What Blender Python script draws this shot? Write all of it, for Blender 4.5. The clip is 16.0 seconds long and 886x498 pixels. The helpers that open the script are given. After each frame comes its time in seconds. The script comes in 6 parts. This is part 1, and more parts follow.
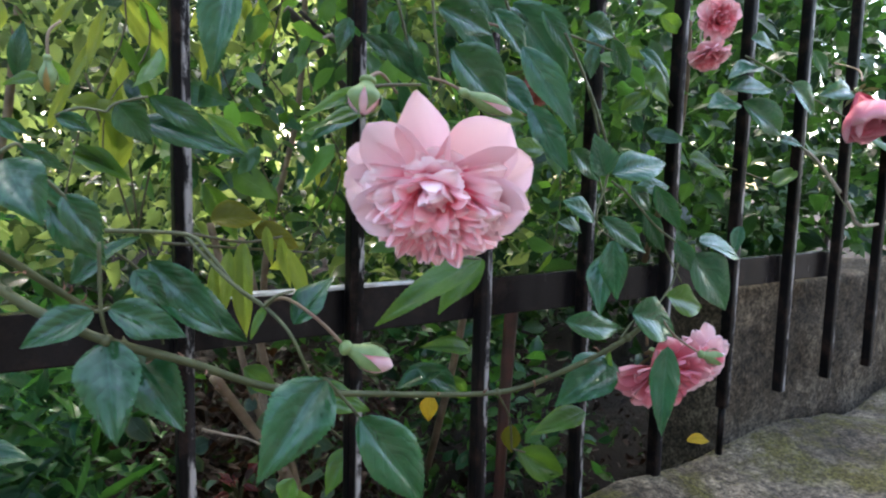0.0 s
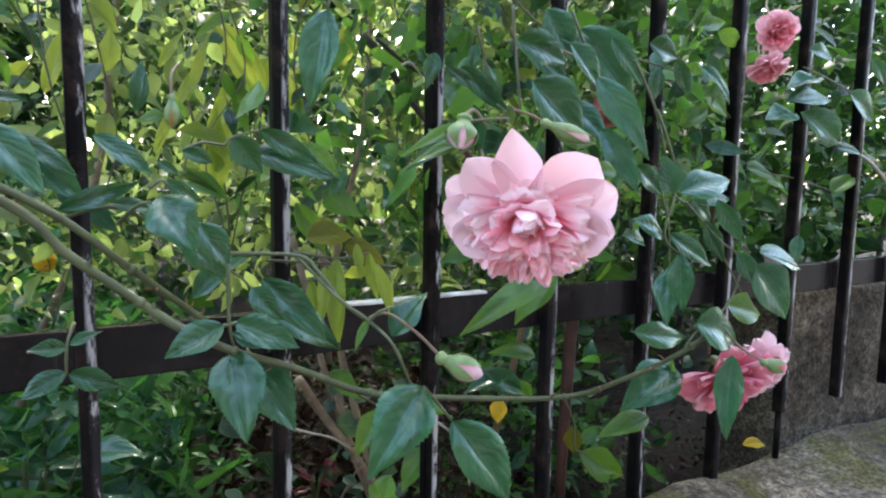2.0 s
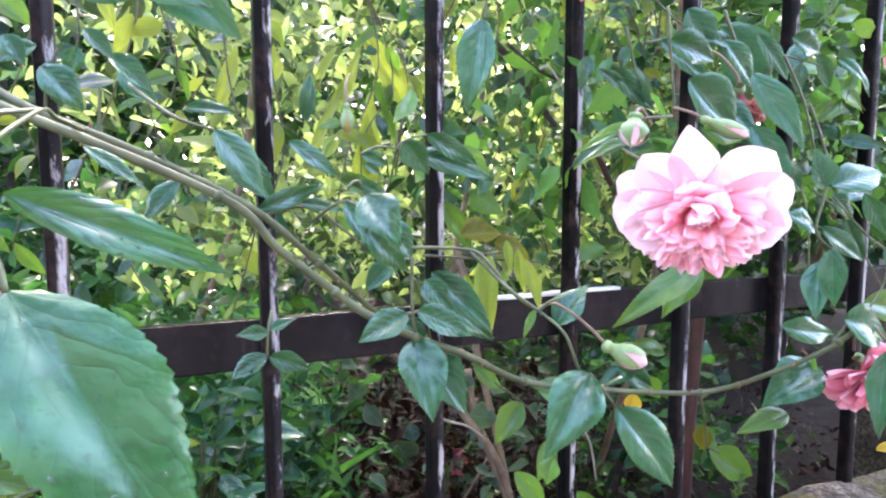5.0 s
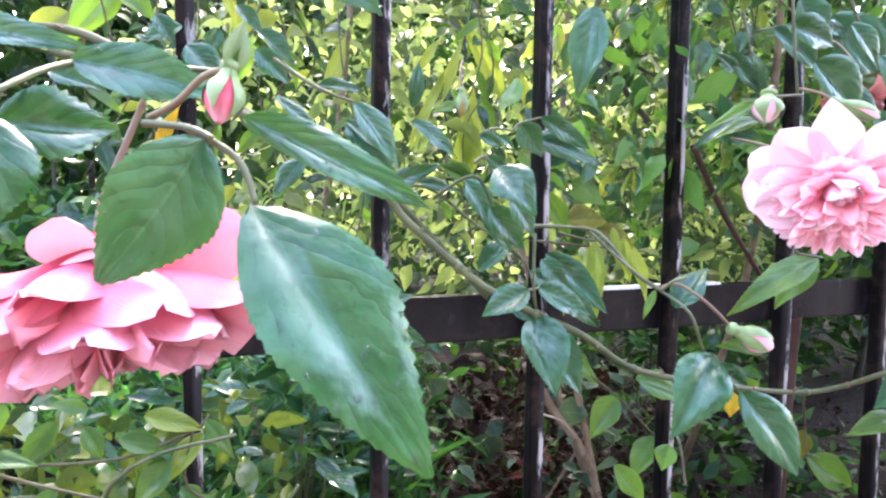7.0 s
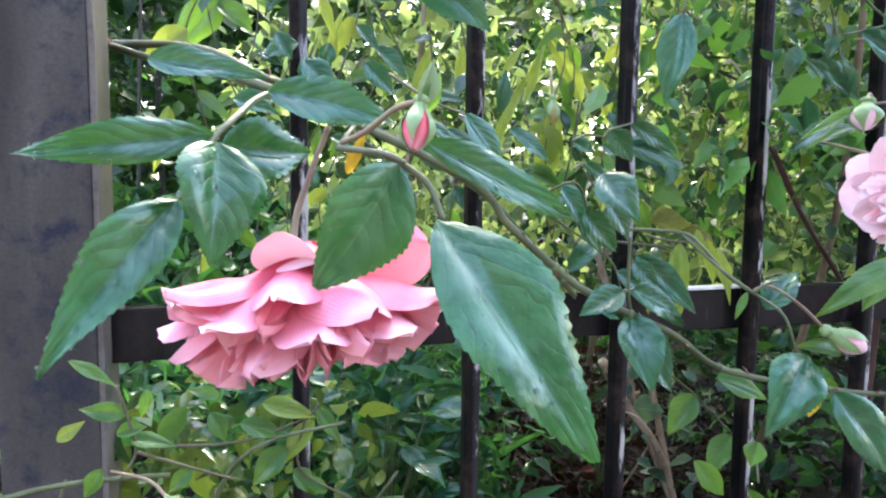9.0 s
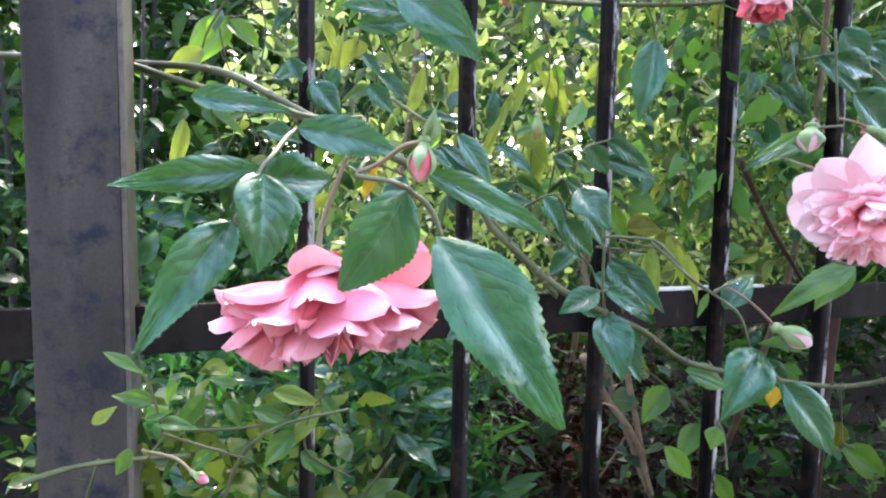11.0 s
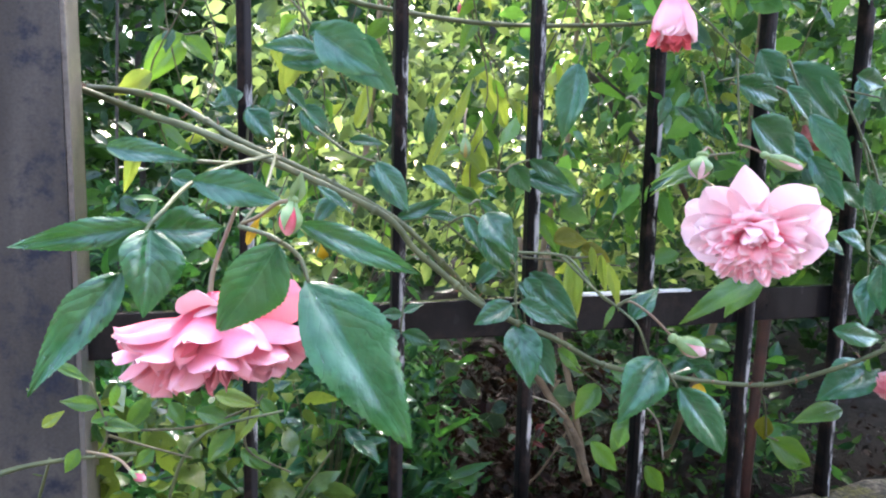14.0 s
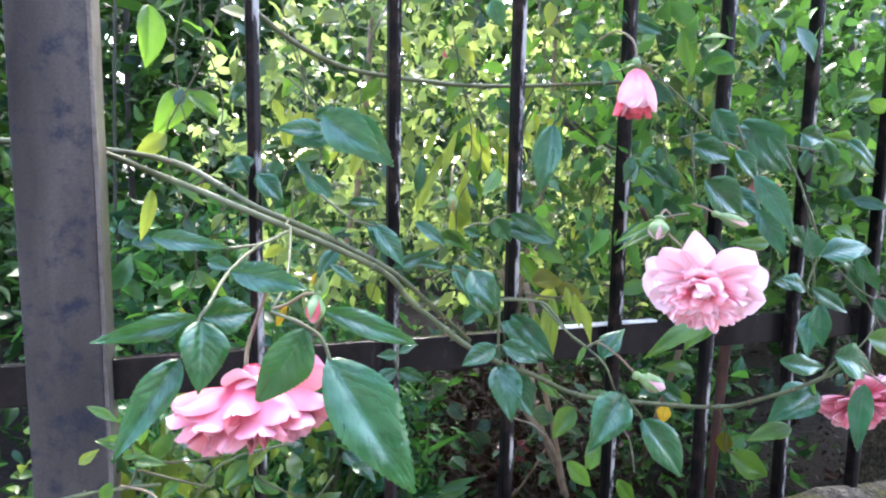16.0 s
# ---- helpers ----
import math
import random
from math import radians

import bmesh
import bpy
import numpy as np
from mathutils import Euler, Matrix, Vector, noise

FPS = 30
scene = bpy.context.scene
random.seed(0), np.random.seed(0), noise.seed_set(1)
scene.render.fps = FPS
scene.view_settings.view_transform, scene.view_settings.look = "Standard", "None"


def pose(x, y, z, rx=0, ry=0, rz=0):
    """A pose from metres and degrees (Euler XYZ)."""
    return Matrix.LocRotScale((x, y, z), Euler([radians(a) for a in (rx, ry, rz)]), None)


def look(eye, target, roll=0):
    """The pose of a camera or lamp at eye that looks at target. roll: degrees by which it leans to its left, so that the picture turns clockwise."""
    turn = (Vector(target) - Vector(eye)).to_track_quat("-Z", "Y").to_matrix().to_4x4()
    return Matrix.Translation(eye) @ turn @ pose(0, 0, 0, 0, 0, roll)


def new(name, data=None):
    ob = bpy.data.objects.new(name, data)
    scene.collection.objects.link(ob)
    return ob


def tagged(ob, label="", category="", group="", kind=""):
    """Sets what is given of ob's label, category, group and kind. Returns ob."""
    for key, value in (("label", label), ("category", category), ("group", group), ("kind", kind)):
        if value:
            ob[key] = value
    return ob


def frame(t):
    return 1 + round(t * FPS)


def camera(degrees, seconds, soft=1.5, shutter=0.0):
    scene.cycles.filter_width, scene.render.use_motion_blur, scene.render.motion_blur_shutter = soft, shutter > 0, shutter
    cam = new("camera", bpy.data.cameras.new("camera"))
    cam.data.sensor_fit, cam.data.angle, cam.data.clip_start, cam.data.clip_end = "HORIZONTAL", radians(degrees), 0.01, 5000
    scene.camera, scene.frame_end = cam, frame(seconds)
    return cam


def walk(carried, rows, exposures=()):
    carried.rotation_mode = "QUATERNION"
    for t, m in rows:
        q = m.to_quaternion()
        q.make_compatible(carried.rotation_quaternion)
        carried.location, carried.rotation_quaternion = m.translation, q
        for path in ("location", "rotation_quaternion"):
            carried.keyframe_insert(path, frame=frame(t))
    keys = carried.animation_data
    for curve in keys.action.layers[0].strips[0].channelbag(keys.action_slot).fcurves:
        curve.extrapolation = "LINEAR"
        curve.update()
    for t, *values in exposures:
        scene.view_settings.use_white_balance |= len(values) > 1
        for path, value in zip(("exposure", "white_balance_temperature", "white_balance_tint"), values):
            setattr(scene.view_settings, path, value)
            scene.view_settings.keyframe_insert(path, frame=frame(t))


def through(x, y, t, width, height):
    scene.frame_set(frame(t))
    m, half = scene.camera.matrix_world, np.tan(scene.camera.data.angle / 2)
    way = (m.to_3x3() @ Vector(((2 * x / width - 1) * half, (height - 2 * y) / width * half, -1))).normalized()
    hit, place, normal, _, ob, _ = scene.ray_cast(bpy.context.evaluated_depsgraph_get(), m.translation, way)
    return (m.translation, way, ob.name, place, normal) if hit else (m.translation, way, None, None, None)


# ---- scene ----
cam = camera(68.8, 16.0, 2.1, 0.5)
PATH = [
    (0, (0.032, -0.447, 1.104), (1.139, 1.205, 0.893), 1.5),
    (0.5, (0.018, -0.445, 1.107), (1.108, 1.219, 0.905), 1.2),
    (1, (0.01, -0.45, 1.104), (1.079, 1.23, 0.918), 0.9),
    (1.5, (-0.002, -0.455, 1.11), (1.029, 1.247, 0.909), 0.9),
    (2, (-0.009, -0.458, 1.119), (1.0, 1.255, 0.899), 1.0),
    (2.5, (-0.011, -0.464, 1.126), (0.97, 1.263, 0.896), 0.7),
    (3, (-0.031, -0.451, 1.11), (0.973, 1.267, 0.913), 0.6),
    (3.5, (-0.029, -0.463, 1.121), (0.857, 1.312, 0.867), 0.6),
    (4, (-0.042, -0.459, 1.12), (0.803, 1.336, 0.869), 0.7),
    (6.5, (-0.1, -0.448, 1.098), (0.614, 1.415, 0.952), -0.2),
    (7, (-0.113, -0.442, 1.091), (0.566, 1.433, 0.934), 0.7),
    (7.5, (-0.123, -0.437, 1.089), (0.507, 1.454, 0.929), 0.4),
    (8, (-0.137, -0.438, 1.087), (0.474, 1.458, 0.918), 0.9),
    (8.5, (-0.144, -0.446, 1.089), (0.428, 1.463, 0.912), 0.8),
    (9, (-0.153, -0.452, 1.097), (0.399, 1.462, 0.921), 0.7),
    (11.5, (-0.169, -0.5, 1.111), (0.421, 1.402, 0.923), 1.2),
    (12, (-0.158, -0.502, 1.125), (0.434, 1.395, 0.896), 1.4),
    (12.5, (-0.138, -0.523, 1.116), (0.396, 1.395, 0.927), 1.4),
    (13, (-0.132, -0.53, 1.125), (0.4, 1.388, 0.923), 0.9),
    (13.5, (-0.133, -0.54, 1.124), (0.433, 1.369, 0.931), 0.6),
    (14, (-0.127, -0.543, 1.136), (0.459, 1.354, 0.895), 1.2),
    (14.5, (-0.125, -0.556, 1.148), (0.461, 1.338, 0.881), 1.8),
    (15, (-0.149, -0.555, 1.151), (0.497, 1.323, 0.914), 1.5),
    (15.5, (-0.148, -0.576, 1.174), (0.491, 1.302, 0.915), 1.4),
    (16, (-0.151, -0.594, 1.186), (0.487, 1.286, 0.94), 1.0),
]
EXPOSURES = [(0, 3.45, 6950, 9), (1.5, 3.6, 6900, 9), (3, 4.15, 6850, 9), (4, 4.65, 6450, 16), (6.4, 4.68, 6850, 26), (7, 4.68, 6800, 24), (8, 4.45, 6700, 17), (9, 4.20, 6600, 13), (12.5, 4.15, 6800, 12), (16, 4.38, 6380, 15)]
walk(cam, [(t, look(eye, target, roll)) for t, eye, target, roll in PATH], EXPOSURES)

# ---- world and sun ----
SUN_UP, SUN_ROUND = 50.0, 20.0
world = bpy.data.worlds.new("sky")
scene.world = world
world.use_nodes = True
sky = world.node_tree.nodes.new("ShaderNodeTexSky")
sky.sky_type, sky.sun_disc = "NISHITA", False
sky.sun_elevation, sky.sun_rotation = radians(SUN_UP), radians(SUN_ROUND)
sky.air_density, sky.dust_density, sky.ozone_density = 1.0, 3.0, 1.0
background = world.node_tree.nodes["Background"]
world.node_tree.links.new(sky.outputs[0], background.inputs[0])
background.inputs[1].default_value = 0.14
lamp = bpy.data.lights.new("sun", "SUN")
lamp.energy, lamp.angle, lamp.color = 1.7, radians(15), (1.0, 0.96, 0.90)
sun = new("sun", lamp)
a, e = radians(SUN_ROUND), radians(SUN_UP)
sun.matrix_world = look((math.sin(a) * math.cos(e), math.cos(a) * math.cos(e), math.sin(e)), (0, 0, 0))

# ---- materials ----


def graph(name, roughness=0.5, metallic=0.0, specular=0.5):
    m = bpy.data.materials.new(name)
    m.use_nodes = True
    nodes, links = m.node_tree.nodes, m.node_tree.links
    p = nodes["Principled BSDF"]
    p.inputs["Roughness"].default_value = roughness
    p.inputs["Metallic"].default_value = metallic
    p.inputs["Specular IOR Level"].default_value = specular
    return m, nodes, links, p


def tex_noise(nodes, links, scale, detail=4.0, rough=0.55, coord="Object"):
    c = nodes.new("ShaderNodeTexCoord")
    n = nodes.new("ShaderNodeTexNoise")
    n.inputs["Scale"].default_value = scale
    n.inputs["Detail"].default_value = detail
    n.inputs["Roughness"].default_value = rough
    links.new(c.outputs[coord], n.inputs["Vector"])
    return n


def ramp(nodes, links, source, stops):
    r = nodes.new("ShaderNodeValToRGB")
    while len(r.color_ramp.elements) < len(stops):
        r.color_ramp.elements.new(0.5)
    for el, (at, colour) in zip(r.color_ramp.elements, stops):
        el.position, el.color = at, (*colour, 1)
    links.new(source, r.inputs[0])
    return r


def calc(nodes, links, op, a, b=None):
    n = nodes.new("ShaderNodeMath")
    n.operation = op
    for i, v in enumerate((a, b)):
        if v is None:
            continue
        if isinstance(v, (int, float)):
            n.inputs[i].default_value = v
        else:
            links.new(v, n.inputs[i])
    return n.outputs[0]


def mixed(nodes, links, fac, a, b, kind="MIX"):
    n = nodes.new("ShaderNodeMix")
    n.data_type, n.blend_type = "RGBA", kind
    for i, v in ((0, fac), (6, a), (7, b)):
        if isinstance(v, (int, float)):
            n.inputs[i].default_value = v
        elif isinstance(v, tuple):
            n.inputs[i].default_value = (*v, 1)
        else:
            links.new(v, n.inputs[i])
    return n.outputs[2]


def relief(nodes, links, p, height, strength, distance):
    b = nodes.new("ShaderNodeBump")
    b.inputs["Strength"].default_value = strength
    b.inputs["Distance"].default_value = distance
    links.new(height, b.inputs["Height"])
    links.new(b.outputs[0], p.inputs["Normal"])
    return b


def leaf_material(name, dark, pale, blotch, through, roughness=0.3, thin=0.35, single=True, spread=0.5):
    """A leaf: veins along the length, blotches, a wet gloss, light that passes through it. The UV runs along and across the blade."""
    shiny = roughness < 0.4
    m, nodes, links, p = graph(name, 0.5, 0.0, 0.12)
    if single:
        pick = nodes.new("ShaderNodeObjectInfo").outputs["Random"]
    else:
        pick = nodes.new("ShaderNodeNewGeometry").outputs["Random Per Island"]
    uv = nodes.new("ShaderNodeUVMap")
    sep = nodes.new("ShaderNodeSeparateXYZ")
    links.new(uv.outputs[0], sep.inputs[0])
    across = calc(nodes, links, "ABSOLUTE", calc(nodes, links, "SUBTRACT", sep.outputs[1], 0.5))
    along = calc(nodes, links, "SUBTRACT", calc(nodes, links, "MULTIPLY", sep.outputs[0], 6.0), calc(nodes, links, "MULTIPLY", across, 4.5))
    sway = tex_noise(nodes, links, 55.0, 2.0)
    along = calc(nodes, links, "ADD", along, calc(nodes, links, "MULTIPLY", sway.outputs[0], 2.4))
    wave = calc(nodes, links, "PINGPONG", along, 0.5)
    side = calc(nodes, links, "LESS_THAN", wave, 0.045)
    rib = calc(nodes, links, "LESS_THAN", across, 0.016)
    vein = calc(nodes, links, "MAXIMUM", calc(nodes, links, "MULTIPLY", side, 0.16), rib)
    tone = tex_noise(nodes, links, 38.0, 5.0)
    base = mixed(nodes, links, ramp(nodes, links, tone.outputs[0], [(0.35, (0, 0, 0)), (0.7, (1, 1, 1))]).outputs[0], dark, pale)
    if single:
        shift = calc(nodes, links, "MULTIPLY", pick, spread)
    else:
        shift = ramp(nodes, links, pick, [(0.30, (0, 0, 0)), (0.95, (spread,) * 3)]).outputs[0]
        # Low picks are darkened to stand in for shaded gaps between leaves.
        low = ramp(nodes, links, pick, [(0.05, (0.75,) * 3), (0.35, (0, 0, 0))]).outputs[0]
        base = mixed(nodes, links, low, base, tuple(c * 0.8 for c in dark))
    base = mixed(nodes, links, shift, base, blotch)
    speck = tex_noise(nodes, links, 210.0, 3.0)
    base = mixed(nodes, links, calc(nodes, links, "MULTIPLY", calc(nodes, links, "GREATER_THAN", speck.outputs[0], 0.66), 0.4), base, tuple(c * 0.6 for c in dark))
    rim = ramp(nodes, links, sep.outputs[0], [(0.72, (0, 0, 0)), (1.0, (0.55,) * 3)]).outputs[0]
    base = mixed(nodes, links, rim, base, tuple(min(1, c * g) for c, g in zip(pale, (1.9, 1.35, 0.8))))
    edge = ramp(nodes, links, across, [(0.36, (0, 0, 0)), (0.5, (0.5,) * 3)]).outputs[0]
    base = mixed(nodes, links, edge, base, tuple(min(1, c * g) for c, g in zip(pale, (1.6, 1.25, 0.7))))
    base = mixed(nodes, links, calc(nodes, links, "MULTIPLY", vein, 0.3), base, tuple(min(1, c * 1.5 + 0.02) for c in pale))
    links.new(base, p.inputs["Base Color"])
    wet = tex_noise(nodes, links, 34.0, 3.0)
    film = tex_noise(nodes, links, 75.0, 4.0, 0.6)
    links.new(ramp(nodes, links, wet.outputs[0], [(0.34, (0.36,) * 3), (0.68, (0.6,) * 3)]).outputs[0], p.inputs["Roughness"])
    if shiny:
        gloss = 1.0 if single else 0.95 if roughness < 0.23 else 0.3
        links.new(ramp(nodes, links, film.outputs[0], [(0.38, (gloss * 0.2,) * 3), (0.64, (gloss,) * 3)]).outputs[0], p.inputs["Coat Weight"])
        links.new(ramp(nodes, links, wet.outputs[0], [(0.35, (0.04,) * 3), (0.65, (0.2 if single else 0.14,) * 3)]).outputs[0], p.inputs["Coat Roughness"])
    drops = tex_noise(nodes, links, 150.0, 2.0, 0.4)
    puff = calc(nodes, links, "SQRT", wave)
    puff = calc(nodes, links, "MULTIPLY", puff, ramp(nodes, links, film.outputs[0], [(0.4, (0.3,) * 3), (0.62, (1, 1, 1))]).outputs[0])
    pillow = calc(nodes, links, "ADD", calc(nodes, links, "MULTIPLY", puff, 1.0 if single else 0.25), calc(nodes, links, "MULTIPLY", wet.outputs[0], 4.0))
    pillow = calc(nodes, links, "ADD", pillow, calc(nodes, links, "MULTIPLY", drops.outputs[0], 0.8 if single else 1.3))
    relief(nodes, links, p, calc(nodes, links, "SUBTRACT", pillow, calc(nodes, links, "MULTIPLY", rib, 1.2)), 0.8, 0.0014)
    glow = nodes.new("ShaderNodeBsdfTranslucent")
    if not single:
        through = ramp(nodes, links, pick, [(0.12, tuple(c * 0.12 for c in through)), (0.5, tuple(c * 0.7 for c in through)), (0.9, tuple(min(1, c * 1.5) for c in through))]).outputs[0]
    links.new(mixed(nodes, links, 0.75, base, through), glow.inputs[0])
    mix = nodes.new("ShaderNodeMixShader")
    mix.inputs[0].default_value = thin
    links.new(p.outputs[0], mix.inputs[1])
    links.new(glow.outputs[0], mix.inputs[2])
    links.new(mix.outputs[0], nodes["Material Output"].inputs[0])
    return m


LEAF = {
    "dark": leaf_material("leaf_dark_green", (0.005, 0.036, 0.010), (0.014, 0.082, 0.032), (0.014, 0.074, 0.020), (0.09, 0.24, 0.03), 0.24, 0.12),
    "wet": leaf_material("leaf_wet_green", (0.005, 0.041, 0.011), (0.016, 0.092, 0.034), (0.014, 0.084, 0.022), (0.09, 0.26, 0.03), 0.20, 0.12),
    "blue": leaf_material("leaf_blue_green", (0.007, 0.048, 0.021), (0.024, 0.108, 0.060), (0.018, 0.088, 0.038), (0.10, 0.25, 0.05), 0.24, 0.15),
    "mid": leaf_material("leaf_mid_green", (0.030, 0.090, 0.018), (0.075, 0.17, 0.034), (0.06, 0.14, 0.04), (0.22, 0.45, 0.04), 0.32, 0.45),
    "light": leaf_material("leaf_yellow_green", (0.10, 0.165, 0.024), (0.20, 0.27, 0.045), (0.12, 0.19, 0.03), (0.48, 0.60, 0.08), 0.32, 0.45),
    "yellow": leaf_material("leaf_turned_yellow", (0.42, 0.27, 0.02), (0.55, 0.38, 0.04), (0.40, 0.22, 0.02), (0.6, 0.45, 0.04), 0.45, 0.4),
    "brown": leaf_material("leaf_olive_brown", (0.05, 0.062, 0.006), (0.11, 0.115, 0.012), (0.10, 0.085, 0.012), (0.26, 0.27, 0.02), 0.5, 0.35),
}
MASS = {
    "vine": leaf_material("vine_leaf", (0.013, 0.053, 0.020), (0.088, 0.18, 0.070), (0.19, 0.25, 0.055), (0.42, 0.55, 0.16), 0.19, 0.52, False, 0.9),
    # Shrub leaf colour is lowered to hold the shade deep in the foliage.
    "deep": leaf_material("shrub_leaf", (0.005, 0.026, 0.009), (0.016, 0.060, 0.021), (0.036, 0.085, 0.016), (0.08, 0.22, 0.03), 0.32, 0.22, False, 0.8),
    "rose": leaf_material("bush_leaf", (0.012, 0.060, 0.024), (0.045, 0.135, 0.058), (0.08, 0.17, 0.035), (0.18, 0.42, 0.05), 0.22, 0.36, False, 0.8),
    "ivy": leaf_material("ivy_leaf", (0.03, 0.07, 0.05), (0.10, 0.16, 0.12), (0.02, 0.05, 0.03), (0.12, 0.22, 0.06), 0.3, 0.3, False, 0.8),
    "fresh": leaf_material("fresh_spray_leaf", (0.014, 0.052, 0.012), (0.058, 0.118, 0.026), (0.13, 0.16, 0.026), (0.26, 0.40, 0.05), 0.22, 0.24, False, 0.9),
    "herb": leaf_material("herb_leaf", (0.006, 0.048, 0.019), (0.026, 0.120, 0.052), (0.06, 0.15, 0.025), (0.12, 0.40, 0.06), 0.22, 0.3, False, 0.8),
    # Dead leaves are coloured extra dark for the shade behind the fence foot.
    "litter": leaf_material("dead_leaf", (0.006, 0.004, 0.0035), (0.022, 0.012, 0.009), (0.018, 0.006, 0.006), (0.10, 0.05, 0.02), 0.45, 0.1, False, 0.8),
}


def petal_material(name, tip, base, deep, thin=0.38, stops=(0.15, 0.55, 0.92)):
    """Pigment runs from the deep claw of the petal to its pale rim; fine veins run along it."""
    m, nodes, links, p = graph(name, 0.5, 0.0, 0.35)
    uv = nodes.new("ShaderNodeUVMap")
    sep = nodes.new("ShaderNodeSeparateXYZ")
    links.new(uv.outputs[0], sep.inputs[0])
    pick = nodes.new("ShaderNodeObjectInfo").outputs["Random"]
    n = tex_noise(nodes, links, 90.0, 3.0)
    along = calc(nodes, links, "ADD", sep.outputs[0], calc(nodes, links, "MULTIPLY", calc(nodes, links, "SUBTRACT", n.outputs[0], 0.5), 0.25))
    r = ramp(nodes, links, along, list(zip(stops, (deep, base, tip))))
    r.color_ramp.interpolation = "EASE"
    colour = mixed(nodes, links, calc(nodes, links, "MULTIPLY", pick, 0.3), r.outputs[0], base)
    lines = calc(nodes, links, "PINGPONG", calc(nodes, links, "MULTIPLY", sep.outputs[1], 24.0), 0.5)
    links.new(colour, p.inputs["Base Color"])
    relief(nodes, links, p, calc(nodes, links, "ADD", lines, calc(nodes, links, "MULTIPLY", n.outputs[0], 1.5)), 0.25, 0.0006)
    glow = nodes.new("ShaderNodeBsdfTranslucent")
    links.new(colour, glow.inputs[0])
    mix = nodes.new("ShaderNodeMixShader")
    mix.inputs[0].default_value = thin
    links.new(p.outputs[0], mix.inputs[1])
    links.new(glow.outputs[0], mix.inputs[2])
    links.new(mix.outputs[0], nodes["Material Output"].inputs[0])
    return m


PETAL_PALE = petal_material("petal_pale_pink", (0.82, 0.59, 0.63), (0.83, 0.52, 0.57), (0.86, 0.34, 0.41), 0.30, (0.2, 0.5, 0.92))
PETAL_INNER = petal_material("petal_pink", (0.98, 0.78, 0.81), (0.97, 0.48, 0.55), (0.94, 0.10, 0.20), 0.40, (0.58, 0.84, 0.98))
PETAL_FOLD = petal_material("petal_folded_pink", (0.97, 0.79, 0.815), (0.96, 0.58, 0.64), (0.94, 0.10, 0.21), 0.34, (0.50, 0.72, 0.92))
PETAL_HEART = petal_material("petal_heart_pink", (0.95, 0.56, 0.62), (0.94, 0.42, 0.50), (0.90, 0.12, 0.20), 0.35, (0.4, 0.75, 1.0))
PETAL_CORAL = petal_material("petal_coral_pink", (0.78, 0.43, 0.48), (0.68, 0.20, 0.265), (0.60, 0.06, 0.11), 0.15, (0.3, 0.76, 0.99))
PETAL_DEEP = petal_material("petal_deep_pink", (0.78, 0.28, 0.36), (0.74, 0.18, 0.25), (0.6, 0.05, 0.09))


def plain_plant(name, one, two, roughness=0.5, scale=60.0):
    m, nodes, links, p = graph(name, roughness)
    n = tex_noise(nodes, links, scale, 5.0)
    links.new(ramp(nodes, links, n.outputs[0], [(0.3, one), (0.7, two)]).outputs[0], p.inputs["Base Color"])
    relief(nodes, links, p, n.outputs[0], 0.4, 0.001)
    return m


CANE = plain_plant("green_cane", (0.034, 0.044, 0.014), (0.085, 0.095, 0.036), 0.6)
STALK = plain_plant("green_brown_stalk", (0.040, 0.036, 0.014), (0.085, 0.078, 0.032), 0.6)
TWIG = plain_plant("brown_bark", (0.10, 0.065, 0.04), (0.24, 0.17, 0.11), 0.75)
REDSTEM = plain_plant("red_brown_bark", (0.020, 0.006, 0.004), (0.065, 0.016, 0.009), 0.6)
DARKTWIG = plain_plant("dark_bark", (0.02, 0.017, 0.014), (0.05, 0.042, 0.033), 0.8)
GREYTWIG = plain_plant("grey_dry_twig", (0.22, 0.19, 0.15), (0.36, 0.32, 0.26), 0.8)
SEPAL = plain_plant("sepal_green", (0.09, 0.15, 0.045), (0.17, 0.24, 0.09), 0.5, 120.0)
PEDICEL = plain_plant("reddish_stalk", (0.14, 0.075, 0.05), (0.15, 0.13, 0.06), 0.6)
CALYX = plain_plant("withered_calyx", (0.20, 0.12, 0.03), (0.36, 0.26, 0.07), 0.6)


